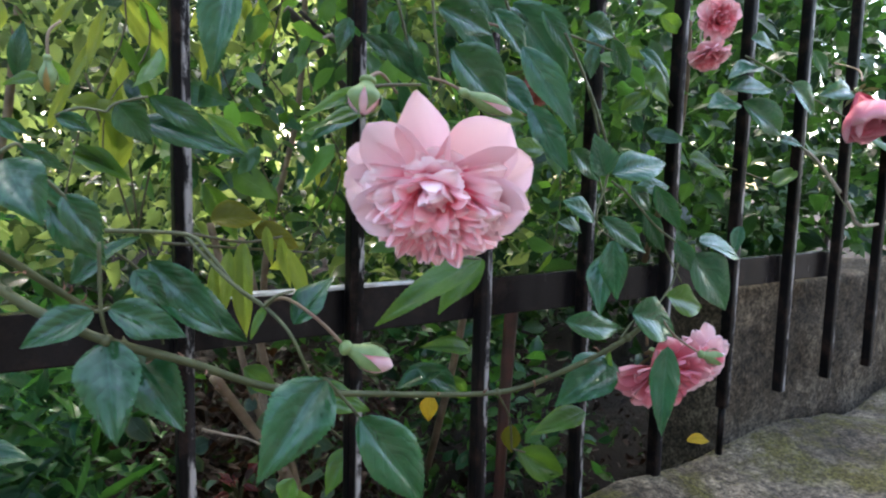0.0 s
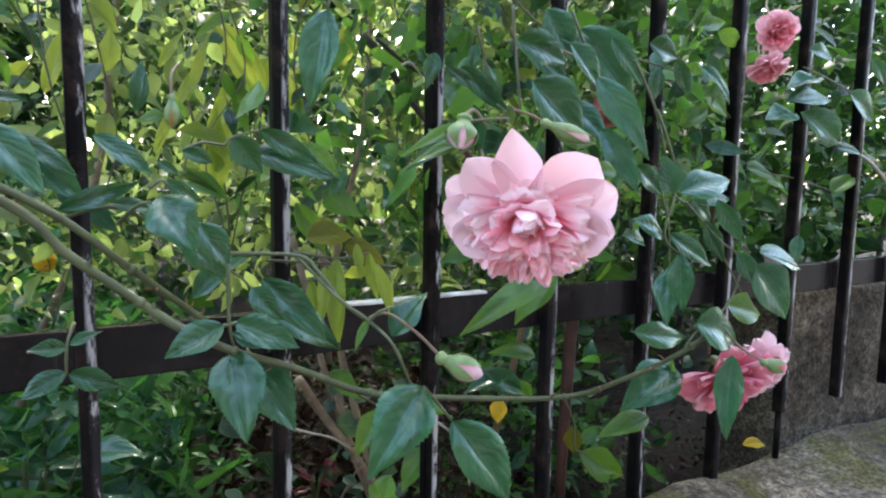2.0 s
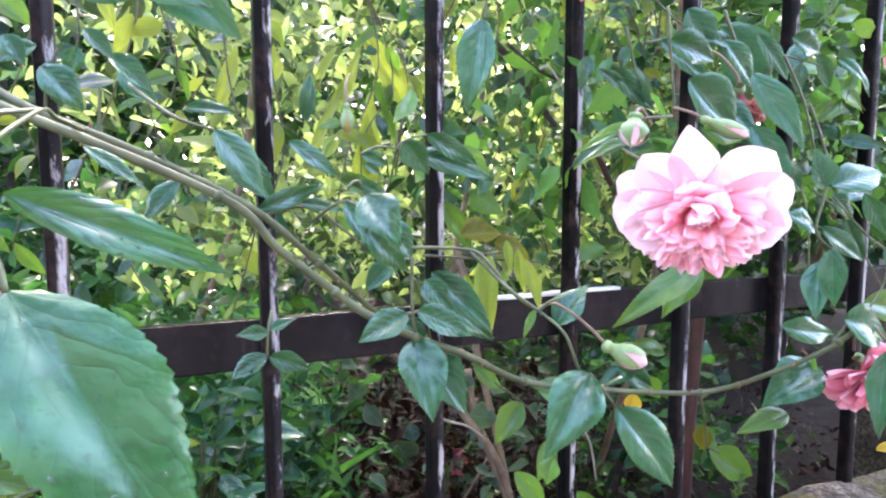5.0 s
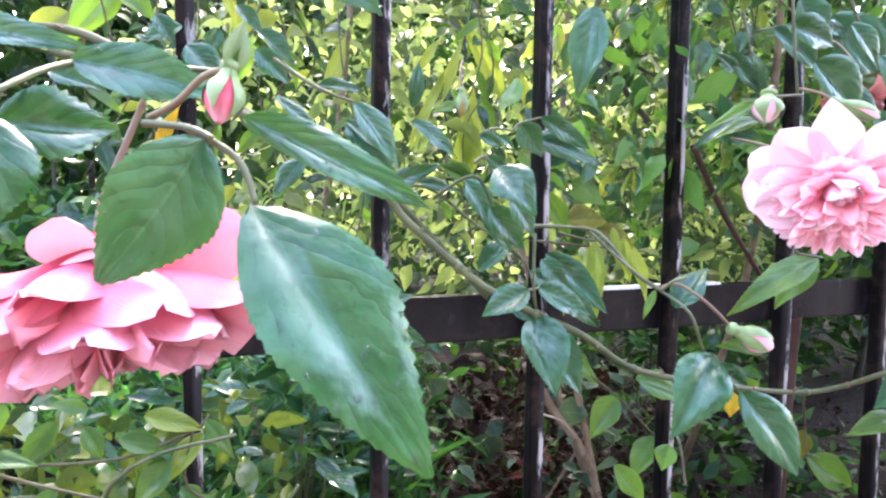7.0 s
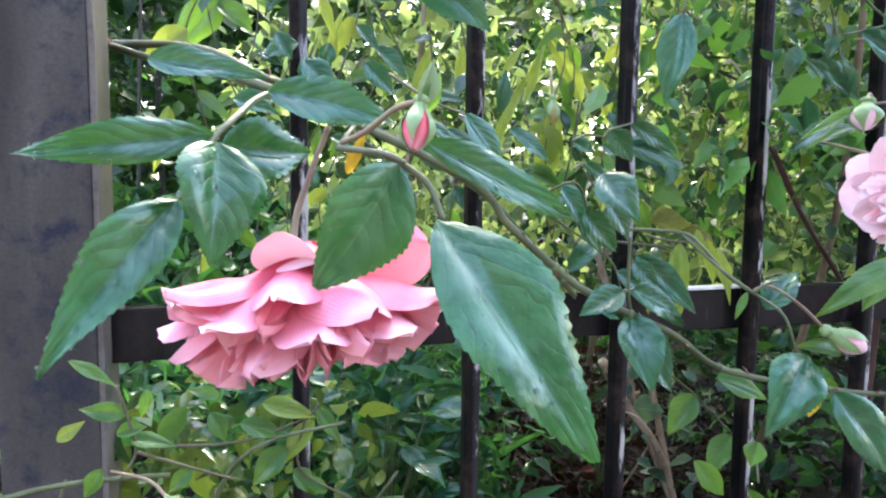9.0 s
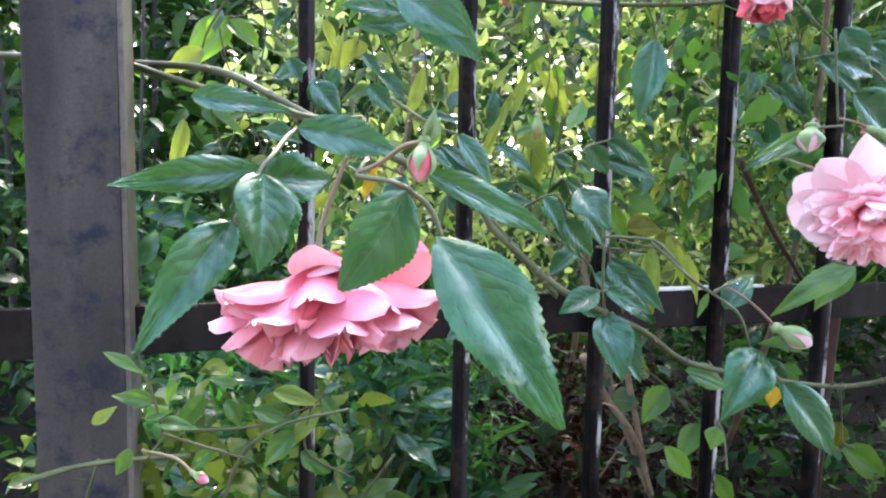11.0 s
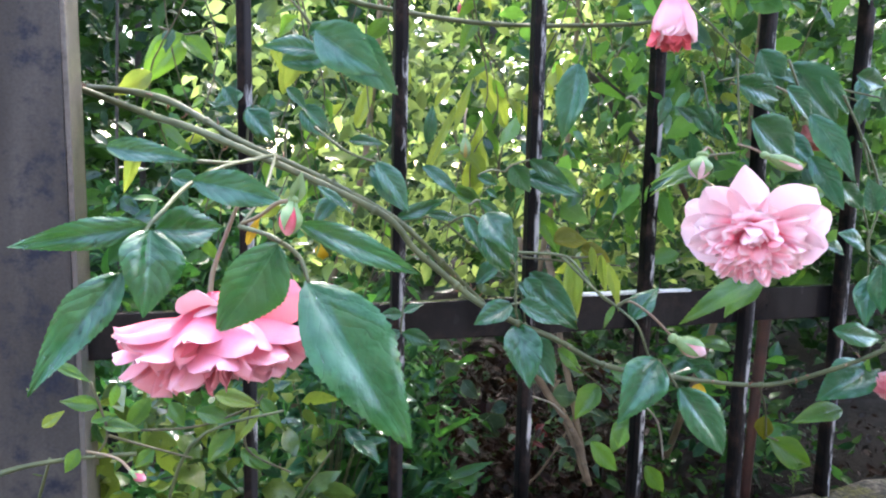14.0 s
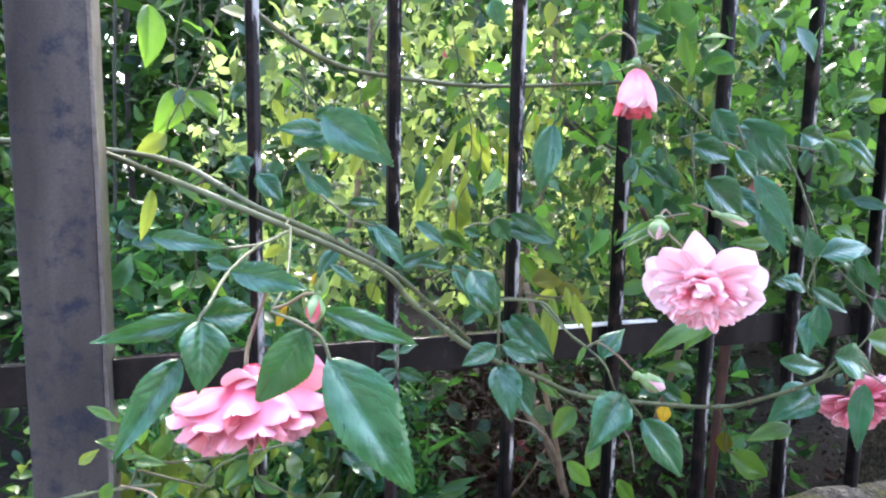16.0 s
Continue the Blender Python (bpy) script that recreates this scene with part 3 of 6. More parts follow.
def rose_bud(label, base, tip, fat, petal, seed, showing=0.5, stalk=None, spread=0.2, spike=None):
    """A bud from base to tip: furled petals, sepals that clasp them, a rounded hip and its stalk."""
    rng = random.Random(seed)
    b, t = Vector(base), Vector(tip)
    size = (t - b).length
    top = thing("rose_bud", label, "rose bud", base, "rose buds")
    m = aim(b, t, BACK - b)
    m.translation = (0, 0, 0)
    for k in range(4):
        bm = bmesh.new()
        lay = bm.loops.layers.uv.new("UVMap")
        grid = []
        for i in range(11):
            u = i / 10
            r = fat * size / 2 * (math.sin(math.pi * min(1, 0.12 + u * 0.86)) ** 0.7) * (1 - 0.05 * k)
            r = max(r, 0.0008)
            grid.append([(size * (0.22 + 0.78 * u), r * math.cos(a + k * 1.6 + u * 0.9), r * math.sin(a + k * 1.6 + u * 0.9)) for a in (j / 8 * 2.7 for j in range(9))])
        add_grid(bm, grid, Matrix(), lay)
        link_mesh("petal", bm, petal, top).matrix_basis = m
    for k in range(5):
        bm = bmesh.new()
        lay = bm.loops.layers.uv.new("UVMap")
        grid = []
        long = (1.12 - showing * 0.6) * rng.uniform(0.9, 1.15)
        a0 = k * 1.2566 + rng.uniform(-0.15, 0.15) + 0.95
        for i in range(12):
            u = i / 11
            x = long * u
            f = max(0.0, (x - 0.22) / 0.78)
            r = fat * size / 2 * math.sin(math.pi * min(0.97, 0.12 + f * 0.86)) ** 0.7
            if x < 0.22:
                r = fat * size / 2 * (0.25 + 0.27 * x / 0.22)
            r = r * 1.07 + 0.0003 + spread * size * max(0.0, u - 0.6) ** 2
            half = 0.70 * min(1.0, 0.75 + u) * (1 - u ** 1.5) ** 0.9 + 0.02
            grid.append([(size * x, r * math.cos(a0 + half * q), r * math.sin(a0 + half * q)) for q in (-1, -0.5, 0, 0.5, 1)])
        add_grid(bm, grid, Matrix(), lay)
        link_mesh("sepal", bm, SEPAL, top).matrix_basis = m
    bm = bmesh.new()
    bmesh.ops.create_uvsphere(bm, u_segments=12, v_segments=8, radius=1.0)
    for v in bm.verts:
        v.co = m @ Vector((v.co.x * size * 0.13 - size * 0.02, v.co.y * fat * size * 0.27, v.co.z * fat * size * 0.27))
    link_mesh("hip", bm, SEPAL, top)
    if spike:
        bm = bmesh.new()
        lay = bm.loops.layers.uv.new("UVMap")
        away = Vector(spike) - b
        add_grid(bm, leaf_grid(away.length * 1.15, away.length * 0.55, 12, 6, 0.7, 0.1, 0.01, 0.0, rng), aim((0, 0, 0), away, BACK - b) @ Matrix.Translation((-away.length * 0.15, 0, 0)), lay)
        link_mesh("leafy_sepal", bm, SEPAL, top, "long pale-green sepal standing up")
    if stalk:
        bm = tube([Vector(p) - b for p in stalk], 0.0009, 0.0010, 7, 6)
        link_mesh("stalk", bm, PEDICEL, top)
    return top


def leaf_mass(name, label, category, material, pieces, seed, length, ratio, rows=5, cols=2, kind="stuff", parent=None):
    """Many small leaves in one mesh; pieces yields base, direction and facing."""
    rng = random.Random(seed)
    verts, faces, uvs = [], [], []
    shapes = [np.array(leaf_grid(1.0, ratio * rng.uniform(0.8, 1.2), rows, cols, rng.uniform(0.1, 0.5), rng.uniform(0.0, 0.3), 0.02, 0.04, rng)).reshape(-1, 3) for _ in range(12)]
    quads = []
    quv = []
    for i in range(rows):
        for j in range(cols):
            ids = ((i, j), (i + 1, j), (i + 1, j + 1), (i, j + 1))
            quads.append([a * (cols + 1) + b for a, b in ids])
            quv += [(a / rows, b / cols) for a, b in ids]
    quads = np.array(quads)
    total = 0
    for base, way, face, size in pieces:
        m = np.array(aim(base, Vector(base) + Vector(way), face))
        s = size * rng.uniform(*length)
        p = shapes[rng.randrange(12)] * s
        verts.append(p @ m[:3, :3].T + m[:3, 3])
        faces.append(quads + total)
        total += len(p)
    me = bpy.data.meshes.new(name)
    allf = np.concatenate(faces)
    me.from_pydata(np.concatenate(verts).tolist(), [], allf.tolist())
    layer = me.uv_layers.new(name="UVMap")
    layer.data.foreach_set("uv", np.tile(np.array(quv, dtype=np.float32), (len(faces), 1)).ravel())
    me.polygons.foreach_set("use_smooth", [True] * len(me.polygons))
    me.materials.append(material)
    me.update()
    ob = new(name, me)
    if parent is not None:
        ob.parent = parent
        tagged(ob, kind=kind)
        return ob
    return tagged(ob, label, category, kind=kind)


# ---- ground, wall and coping ----
bm = bmesh.new()
bmesh.ops.create_grid(bm, x_segments=120, y_segments=120, size=1.0)
for v in bm.verts:
    x, y = v.co.x, v.co.y
    v.co.x, v.co.y = 0.2 + math.copysign(abs(x) ** 3, x) * 400, 0.5 + math.copysign(abs(y) ** 3, y) * 400
    p = Vector((v.co.x, v.co.y, 0))
    near = 1.0 if p.length < 6 else 0.3
    bank = 0.64 + 0.05 * noise.noise(p * 3.1) * near + 0.02 * noise.noise(p * 19) * near
    street = 0.02 + 0.01 * noise.noise(p * 2)
    v.co.z = bank if v.co.y > -0.12 else street
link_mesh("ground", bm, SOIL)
tagged(bpy.data.objects["ground"], "garden soil with shade in its near-black colour and scattered litter", "ground", kind="structure")


def rough_block(x0, x1, y0, y1, z0, z1, step, rough, rise=0.0, rounding=0.012):
    """A cast or dressed block with a worn arris and an uneven face."""
    bm = bmesh.new()
    bmesh.ops.create_cube(bm, size=1.0)
    for v in bm.verts:
        v.co = Vector(((x0 + x1) / 2 + v.co.x * (x1 - x0), (y0 + y1) / 2 + v.co.y * (y1 - y0), (z0 + z1) / 2 + v.co.z * (z1 - z0)))
    bmesh.ops.bevel(bm, geom=list(bm.edges), offset=rounding, segments=3, profile=0.5, affect="EDGES")
    for axis in range(3):
        lo, hi = (x0, y0, z0)[axis], (x1, y1, z1)[axis]
        n = min(90, int((hi - lo) / step))
        for k in range(1, n):
            where, normal = [0, 0, 0], [0, 0, 0]
            where[axis], normal[axis] = lo + (hi - lo) * k / n, 1
            bmesh.ops.bisect_plane(bm, geom=list(bm.verts) + list(bm.edges) + list(bm.faces), plane_co=where, plane_no=normal)
    for v in bm.verts:
        c = v.co.copy()
        v.co += noise.noise_vector(c * 14) * rough + noise.noise_vector(c * 55) * rough * 0.4
        v.co.z += rise * noise.noise(c * 5)
    return bm


ob = link_mesh("wall_coping", rough_block(-1.6, 2.4, -0.20, 0.012, 0.60, 0.782, 0.014, 0.009, 0.016), COPING)
tagged(ob, "mossy weathered stone coping under the fence", "wall", kind="structure")
ob = link_mesh("wall_base", rough_block(-1.6, 2.4, -0.16, 0.0, -0.02, 0.604, 0.08, 0.004), WALL)
tagged(ob, "rough grey rendered garden wall", "wall", kind="structure")
ob = link_mesh("wall_pier", rough_block(0.80, 2.2, 0.032, 0.13, 0.60, 0.978, 0.014, 0.007), WALL)
tagged(ob, "rough grey rendered pier behind the fence", "wall", kind="structure")

# Out of view; its dark grey is chosen to keep bounced fill light low.
CONCRETE = plain_plant("unseen_dark_asphalt", (0.045, 0.044, 0.044), (0.075, 0.073, 0.072), 0.9, 40.0)
bm = rough_block(-14, 14, -9.0, -0.165, -0.03, 0.055, 0.4, 0.002)
tagged(link_mesh("pavement", bm, CONCRETE), "unseen asphalt pavement along the wall, dark to cut bounced light", "pavement", kind="structure")
# Never in view: a dark wall added to cut front sky light and reflections.
SKY_BLOCK = plain_plant("dull_sky_block", (0.045, 0.048, 0.052), (0.075, 0.078, 0.082), 0.9, 3.0)
bm = rough_block(-16, 16, -9.6, -9.0, 0.0, 8.5, 0.6, 0.006)
tagged(link_mesh("wall_street", bm, SKY_BLOCK), "unseen dull wall behind the camera, added to block sky light", "wall", kind="structure")

# ---- fence ----
STEP = 0.125
# White colour for the glint along the rail's top.
RAIL_GLINT = iron_material("rail_glint_white", (0.35, 0.34, 0.32), (0.82, 0.82, 0.80), (0.14, 0.12, 0.10), 0.6)
fence = thing("iron_fence", "old black-painted iron bar fence with chipped edges", "fence", (0, 0, 0))
HX, HY = 0.0058, 0.0064
BARS = list(range(-8, 10))
for i in BARS:
    if i in (-2, -3):
        continue
    x = STEP * i
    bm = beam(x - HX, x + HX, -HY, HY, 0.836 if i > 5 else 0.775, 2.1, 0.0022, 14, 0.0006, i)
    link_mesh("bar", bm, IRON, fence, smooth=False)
    if i == 6:
        bm = tube([(x, 0, 0.838), (x, 0, 0.77)], 0.004, 0.004, 8, 2)
        link_mesh("pin", bm, IRON, fence)
link_mesh("rail", beam(-0.252, 1.02, 0.0092, 0.020, 0.982, 1.018, 0.0015, 30, 0.0008), RAIL, fence, "worn flat grey-black rail", False)
# Added strip: a highlight on the rail's top edge, painted white.
link_mesh("rail_edge", beam(0.150, 0.312, 0.0086, 0.0195, 1.0172, 1.0196, 0.0008, 16, 0.0006, 8), RAIL_GLINT, fence, "white strip painted as the glint on the rail's top", False)
link_mesh("rail", beam(-1.10, -0.302, 0.0092, 0.020, 0.982, 1.018, 0.0015, 20, 0.0008, 5), RAIL, fence, "worn flat grey-black rail", False)
link_mesh("rail", beam(-1.10, 1.4, 0.0092, 0.020, 1.90, 1.936, 0.0015, 20, 0.0008, 9), RAIL, fence, "worn flat grey-black rail", False)
post = link_mesh("post", beam(-0.305, -0.249, -0.014, 0.046, 0.77, 2.12, 0.0025, 16, 0.0010, 3), POST, fence, "broad weathered brown-grey iron post", False)
# Thin strip added in a paler colour for light on the post's right side.
LIT_SIDE = iron_material("post_lit_side", (0.065, 0.056, 0.050), (0.15, 0.13, 0.115), (0.03, 0.026, 0.022), 0.7)
link_mesh("edge_strip", beam(-0.2494, -0.2456, -0.0125, 0.030, 0.775, 2.115, 0.0008, 16, 0.0006, 4), LIT_SIDE, fence, "added strip, painted pale as the post's lit side", False)

# ---- roses ----
FULL = [
    (1, -9, -7, 0.050, 0.027, 104, -0.35, 0.55, 0.01, 0, 0.75), (1, -39, -37, 0.048, 0.033, 110, -0.4, 0.40, 0.012, 0, 0.1), (1, 38, 40, 0.049, 0.034, 110, -0.4, 0.40, 0.012, 0, 0.25),
    (1, -76, -74, 0.049, 0.028, 102, -0.2, 0.3, 0.02, 0, 0.3), (1, -92, -90, 0.049, 0.030, 92, -0.2, 0.35, 0.02, 0, 0.1), (1, -108, -106, 0.047, 0.027, 84, -0.2, 0.4, 0.02, 0, 0.2), (1, 78, 80, 0.050, 0.032, 100, -0.2, 0.35, 0.02, 0, 0.3), (1, 93, 95, 0.050, 0.028, 90, -0.2, 0.35, 0.02, 0, 0.1), (1, 109, 111, 0.048, 0.027, 84, -0.2, 0.35, 0.02, 0, 0.1),
    (15, 110, 250, 0.042, 0.014, 90, -0.2, 0.6, 0.04, 1, 0.35),
    (3, -46, 46, 0.025, 0.024, 62, 0.95, 0.1, 0.02, 2, 0.0, 0.5), (4, -114, -66, 0.041, 0.017, 66, 0.5, 0.25, 0.03, 2, 0.1, 0.5), (4, 66, 114, 0.042, 0.017, 66, 0.5, 0.25, 0.03, 2, 0.1, 0.5),
    (17, 102, 258, 0.042, 0.011, 78, -0.15, 0.6, 0.05, 1, 0.4),
    (4, -62, 62, 0.026, 0.022, 44, 1.2, 0.1, 0.03, 2, 0.0, 0.6), (3, -114, -70, 0.038, 0.015, 52, 0.7, 0.3, 0.03, 2, 0.1, 0.5), (3, 70, 114, 0.039, 0.015, 52, 0.7, 0.3, 0.03, 2, 0.1, 0.5), (18, 98, 262, 0.041, 0.010, 66, -0.1, 0.6, 0.05, 1, 0.4),
    (4, -80, 80, 0.027, 0.020, 28, 1.2, 0.2, 0.03, 2, 0.05, 0.6), (16, 92, 268, 0.040, 0.010, 54, 0.1, 0.6, 0.05, 1, 0.35),
    (4, -110, 110, 0.031, 0.019, 16, 1.1, 0.35, 0.03, 2, 0.1, 0.6), (12, 95, 265, 0.036, 0.011, 42, 0.3, 0.6, 0.04, 1, 0.25, 0.3),
    (9, 60, 300, 0.037, 0.012, 30, 0.3, 0.6, 0.04, 1, 0.2, 0.4), (5, -70, 70, 0.033, 0.018, 20, -0.7, 0.5, 0.03, 2, 0.1, 0.3), (6, 80, 280, 0.034, 0.013, 20, 0.3, 0.5, 0.03, 1, 0.1, 0.5), (6, 0, 360, 0.031, 0.014, 8, -0.6, 0.6, 0.03, 3, 0.1, -0.3),
]
rose("large full pale-pink rose with deeper pink ruffled heart", (0.204, -0.185, 1.1030), (-0.58, -0.67, -0.44), (0, 0, 1), FULL, (PETAL_PALE, PETAL_INNER, PETAL_FOLD, PETAL_HEART), 11, True, stalk=
     [(0.212, -0.172, 1.104), (0.222, -0.140, 1.120), (0.24, -0.09, 1.132), (0.27, -0.04, 1.14)])
PETAL_FRINGE = petal_material("petal_fringe_pink", (0.84, 0.42, 0.46), (0.78, 0.19, 0.235), (0.72, 0.05, 0.085), 0.34, (0.3, 0.72, 0.99))
PETAL_LILAC = petal_material("petal_lilac_pink", (0.76, 0.50, 0.56), (0.74, 0.44, 0.51), (0.70, 0.34, 0.42), 0.12)
HANGING = [
    (1, -91, -89, 0.044, 0.036, 98, -0.5, 0.6, 0.03, 1, 0.2, 0.3), (1, -71, -69, 0.046, 0.032, 92, -0.4, 0.3, 0.02, 0, 0.1, 0.5), (1, -106, -104, 0.052, 0.032, 84, -0.8, 0.3, 0.02, 0, 0.1, 0.3), (1, -84, -82, 0.052, 0.030, 82, -0.9, 0.3, 0.02, 1, 0.2, 0.3),
    (1, -28, -26, 0.024, 0.020, 106, 0.5, 0.4, 0.01, 2, 0.1, 0.2), (1, 8, 10, 0.019, 0.024, 92, -0.4, 0.3, 0.01, 2, 0.2),
    (1, -62, -60, 0.046, 0.022, 84, -0.5, 0.5, 0.02, 0, 0.5, 0.7, 0.9), (1, -44, -42, 0.048, 0.026, 74, -0.6, 0.4, 0.02, 0, 0.35, 0.9, 0.9), (1, -24, -22, 0.044, 0.024, 80, -0.5, 0.5, 0.02, 0, 0.45, 0.6, 0.9), (1, -6, -4, 0.048, 0.026, 70, -0.6, 0.35, 0.02, 0, 0.2, 0.9, 0.9), (1, 14, 16, 0.045, 0.030, 79, -0.5, 0.45, 0.02, 0, 0.4, 0.6, 0.9), (1, 36, 38, 0.049, 0.028, 73, -0.6, 0.35, 0.02, 0, 0.3, 0.9, 0.9), (1, 54, 56, 0.047, 0.024, 84, -0.5, 0.5, 0.02, 0, 0.5, 0.6, 0.9), (1, 74, 76, 0.050, 0.026, 86, -0.4, 0.4, 0.02, 0, 0.3, 0.5), (1, 92, 94, 0.049, 0.030, 82, -0.6, 0.3, 0.02, 0, 0.2, 0.3),
    (4, 106, 254, 0.048, 0.040, 78, -0.5, 0.3, 0.02, 0, 0.1, 0.5), (5, -75, 75, 0.049, 0.026, 62, -0.5, 0.3, 0.03, 0, 0.3, 0.4),
    (30, 0, 360, 0.046, 0.011, 70, -0.95, 0.7, 0.09, 1, 0.5, 0.5), (26, 0, 360, 0.043, 0.010, 56, -0.7, 0.7, 0.10, 1, 0.5, 0.6), (18, 0, 360, 0.040, 0.010, 40, -0.4, 0.6, 0.08, 1, 0.35, 0.4), (12, 0, 360, 0.037, 0.010, 20, 0.0, 0.6, 0.08, 1, 0.3),
]
drooping = rose("drooping coral-pink full rose seen from its side", (-0.139, -0.246, 1.075), (0.05, -0.12, -0.99), (0.0, -1, 0.1), HANGING, (PETAL_CORAL, PETAL_FRINGE, PETAL_LILAC), 25, False, stalk=
     [(-0.142, -0.245, 1.077), (-0.141, -0.240, 1.088), (-0.137, -0.237, 1.10), (-0.130, -0.235, 1.118)])
rng = random.Random(4)
foot, tip = Vector((-0.1315, -0.2580, 1.0709)), Vector((-0.1039, -0.2660, 1.0822))
z = (tip - foot).normalized()
y = (Vector((0, -1, 0.25)) - z * z.dot(Vector((0, -1, 0.25)))).normalized()
bm = bmesh.new()
lay = bm.loops.layers.uv.new("UVMap")
m = Matrix((y.cross(z), y, z)).transposed().to_4x4()
m.translation = foot - drooping.location
add_grid(bm, petal_grid((tip - foot).length, 0.021, -0.25, 0.35, 0.3, 0.02, rng, 14, 12, 0.1), m, lay)
# Deeper pink here paints the shade on the petal's near side.
link_mesh("petal", bm, PETAL_DEEP, drooping, "raised petal, painted deep pink as its shaded side")
PETAL_RED = petal_material("petal_red_pink", (0.80, 0.16, 0.20), (0.72, 0.07, 0.10), (0.6, 0.03, 0.05))
CLOSED = [(5, 0, 360, 0.039, 0.030, 62, -1.35, 0.6, 0.015, 0), (5, 30, 390, 0.038, 0.026, 46, -0.95, 0.7, 0.02, 0), (6, 10, 370, 0.034, 0.020, 28, -0.4, 0.8, 0.03, 1), (5, 0, 360, 0.030, 0.016, 14, 0.0, 0.8, 0.03, 1)]
PETAL_SHELL = petal_material("petal_shell_pink", (0.86, 0.55, 0.59), (0.85, 0.37, 0.43), (0.82, 0.2, 0.26), 0.25, (0.2, 0.6, 0.95))
DROP = [(5, 0, 360, 0.041, 0.031, 30, -0.75, 0.6, 0.03, 0, 0.1, 0.15, 1.35), (6, 30, 390, 0.043, 0.026, 24, -0.65, 0.6, 0.04, 0, 0.1, 0.2, 1.2), (8, 10, 370, 0.043, 0.018, 18, -0.4, 0.8, 0.06, 1, 0.2, 0.2, 1.0), (5, 0, 360, 0.040, 0.015, 8, -0.1, 0.8, 0.03, 1)]
rose("half-open pink rose hanging upside down", (0.195, -0.095, 1.270), (-0.04, -0.14, -0.99), (0, -1, 0), DROP, (PETAL_SHELL, PETAL_RED), 31, True,
     [(0.195, -0.095, 1.280), (0.194, -0.09, 1.300), (0.190, -0.07, 1.312), (0.19, -0.04, 1.310)])
SMALL = [
    (8, 0, 360, 0.032, 0.022, 88, 0.1, 0.4, 0.05, 0), (9, 0, 360, 0.030, 0.018, 70, 0.0, 0.4, 0.05, 0), (10, 0, 360, 0.027, 0.015, 54, 0.0, 0.5, 0.06, 1), (9, 0, 360, 0.025, 0.012, 38, 0.0, 0.5, 0.06, 1), (6, 0, 360, 0.022, 0.010, 20, 0.0, 0.5, 0.06, 1),
]
rose("ragged deep-pink rose half hidden by leaves", (0.482, -0.107, 0.955), (-0.25, -0.75, -0.60), (0, 0, 1), [(n, p, q, l * 1.4, w * 1.2, t, c, k, r, i) for n, p, q, l, w, t, c, k, r, i in SMALL], (PETAL_CORAL, PETAL_DEEP), 41, True, [(0.474, -0.1, 0.97), (0.468, -0.105, 0.99), (0.463, -0.12, 1.009)])
rose("ragged pale-pink rose beside a darker one", (0.520, -0.112, 0.958), (-0.35, -0.85, -0.2), (0, 0, 1), [(n, p, q, l * 1.05, w * 0.95, t, c, k, r, i) for n, p, q, l, w, t, c, k, r, i in SMALL], (PETAL_PALE, PETAL_INNER), 43, True, [(0.521, -0.095, 0.966), (0.50, -0.1, 0.99), (0.463, -0.12, 1.009)])
WITHERED = petal_material("withered_petal", (0.42, 0.16, 0.13), (0.36, 0.11, 0.09), (0.22, 0.06, 0.05))
rose("withered brownish-pink rose remains", (0.345, -0.085, 1.176), (-0.2, -0.4, -0.9), (0, -1, 0), [(6, 0, 360, 0.026, 0.016, 24, 0.5, 0.7, 0.10, 0), (5, 0, 360, 0.030, 0.012, 50, 1.2, 0.6, 0.12, 0)], (WITHERED, WITHERED), 45, True, [(0.345, -0.083, 1.188), (0.34, -0.08, 1.20), (0.325, -0.07, 1.215), (0.30, -0.04, 1.22)])
rose("pink rose against dark fence bars", (0.636, -0.035, 1.274), (-0.4, -0.8, -0.2), (0, 0, 1), [(n, p, q, l * 0.76, w * 0.85, t, c, k, r, i) for n, p, q, l, w, t, c, k, r, i in SMALL], (PETAL_SHELL, PETAL_FRINGE), 47, True, [(0.636, -0.03, 1.288), (0.67, 0, 1.32), (0.76, 0.03, 1.38)])
rose("faded pink rose under another bloom", (0.632, -0.03, 1.240), (-0.2, -0.5, -0.8), (0, -1, 0), [(n, p, q, l * 0.72, w * 0.75, t, c, k, r, i) for n, p, q, l, w, t, c, k, r, i in SMALL], (PETAL_SHELL, PETAL_FRINGE), 53, True, [(0.632, -0.028, 1.243), (0.66, 0, 1.27), (0.74, 0.03, 1.33)])
rose("bright pink half-open rose by the pier", (0.93, -0.045, 1.222), (-0.3, -0.5, -0.8), (0, -1, 0), [(n, p, q, l * 1.7, w * 1.9, t, c, k, r, i) for n, p, q, l, w, t, c, k, r, i in CLOSED], (PETAL_CORAL, PETAL_DEEP), 59, True, [(0.93, -0.045, 1.242), (0.95, -0.03, 1.26), (0.99, 0.02, 1.28)])
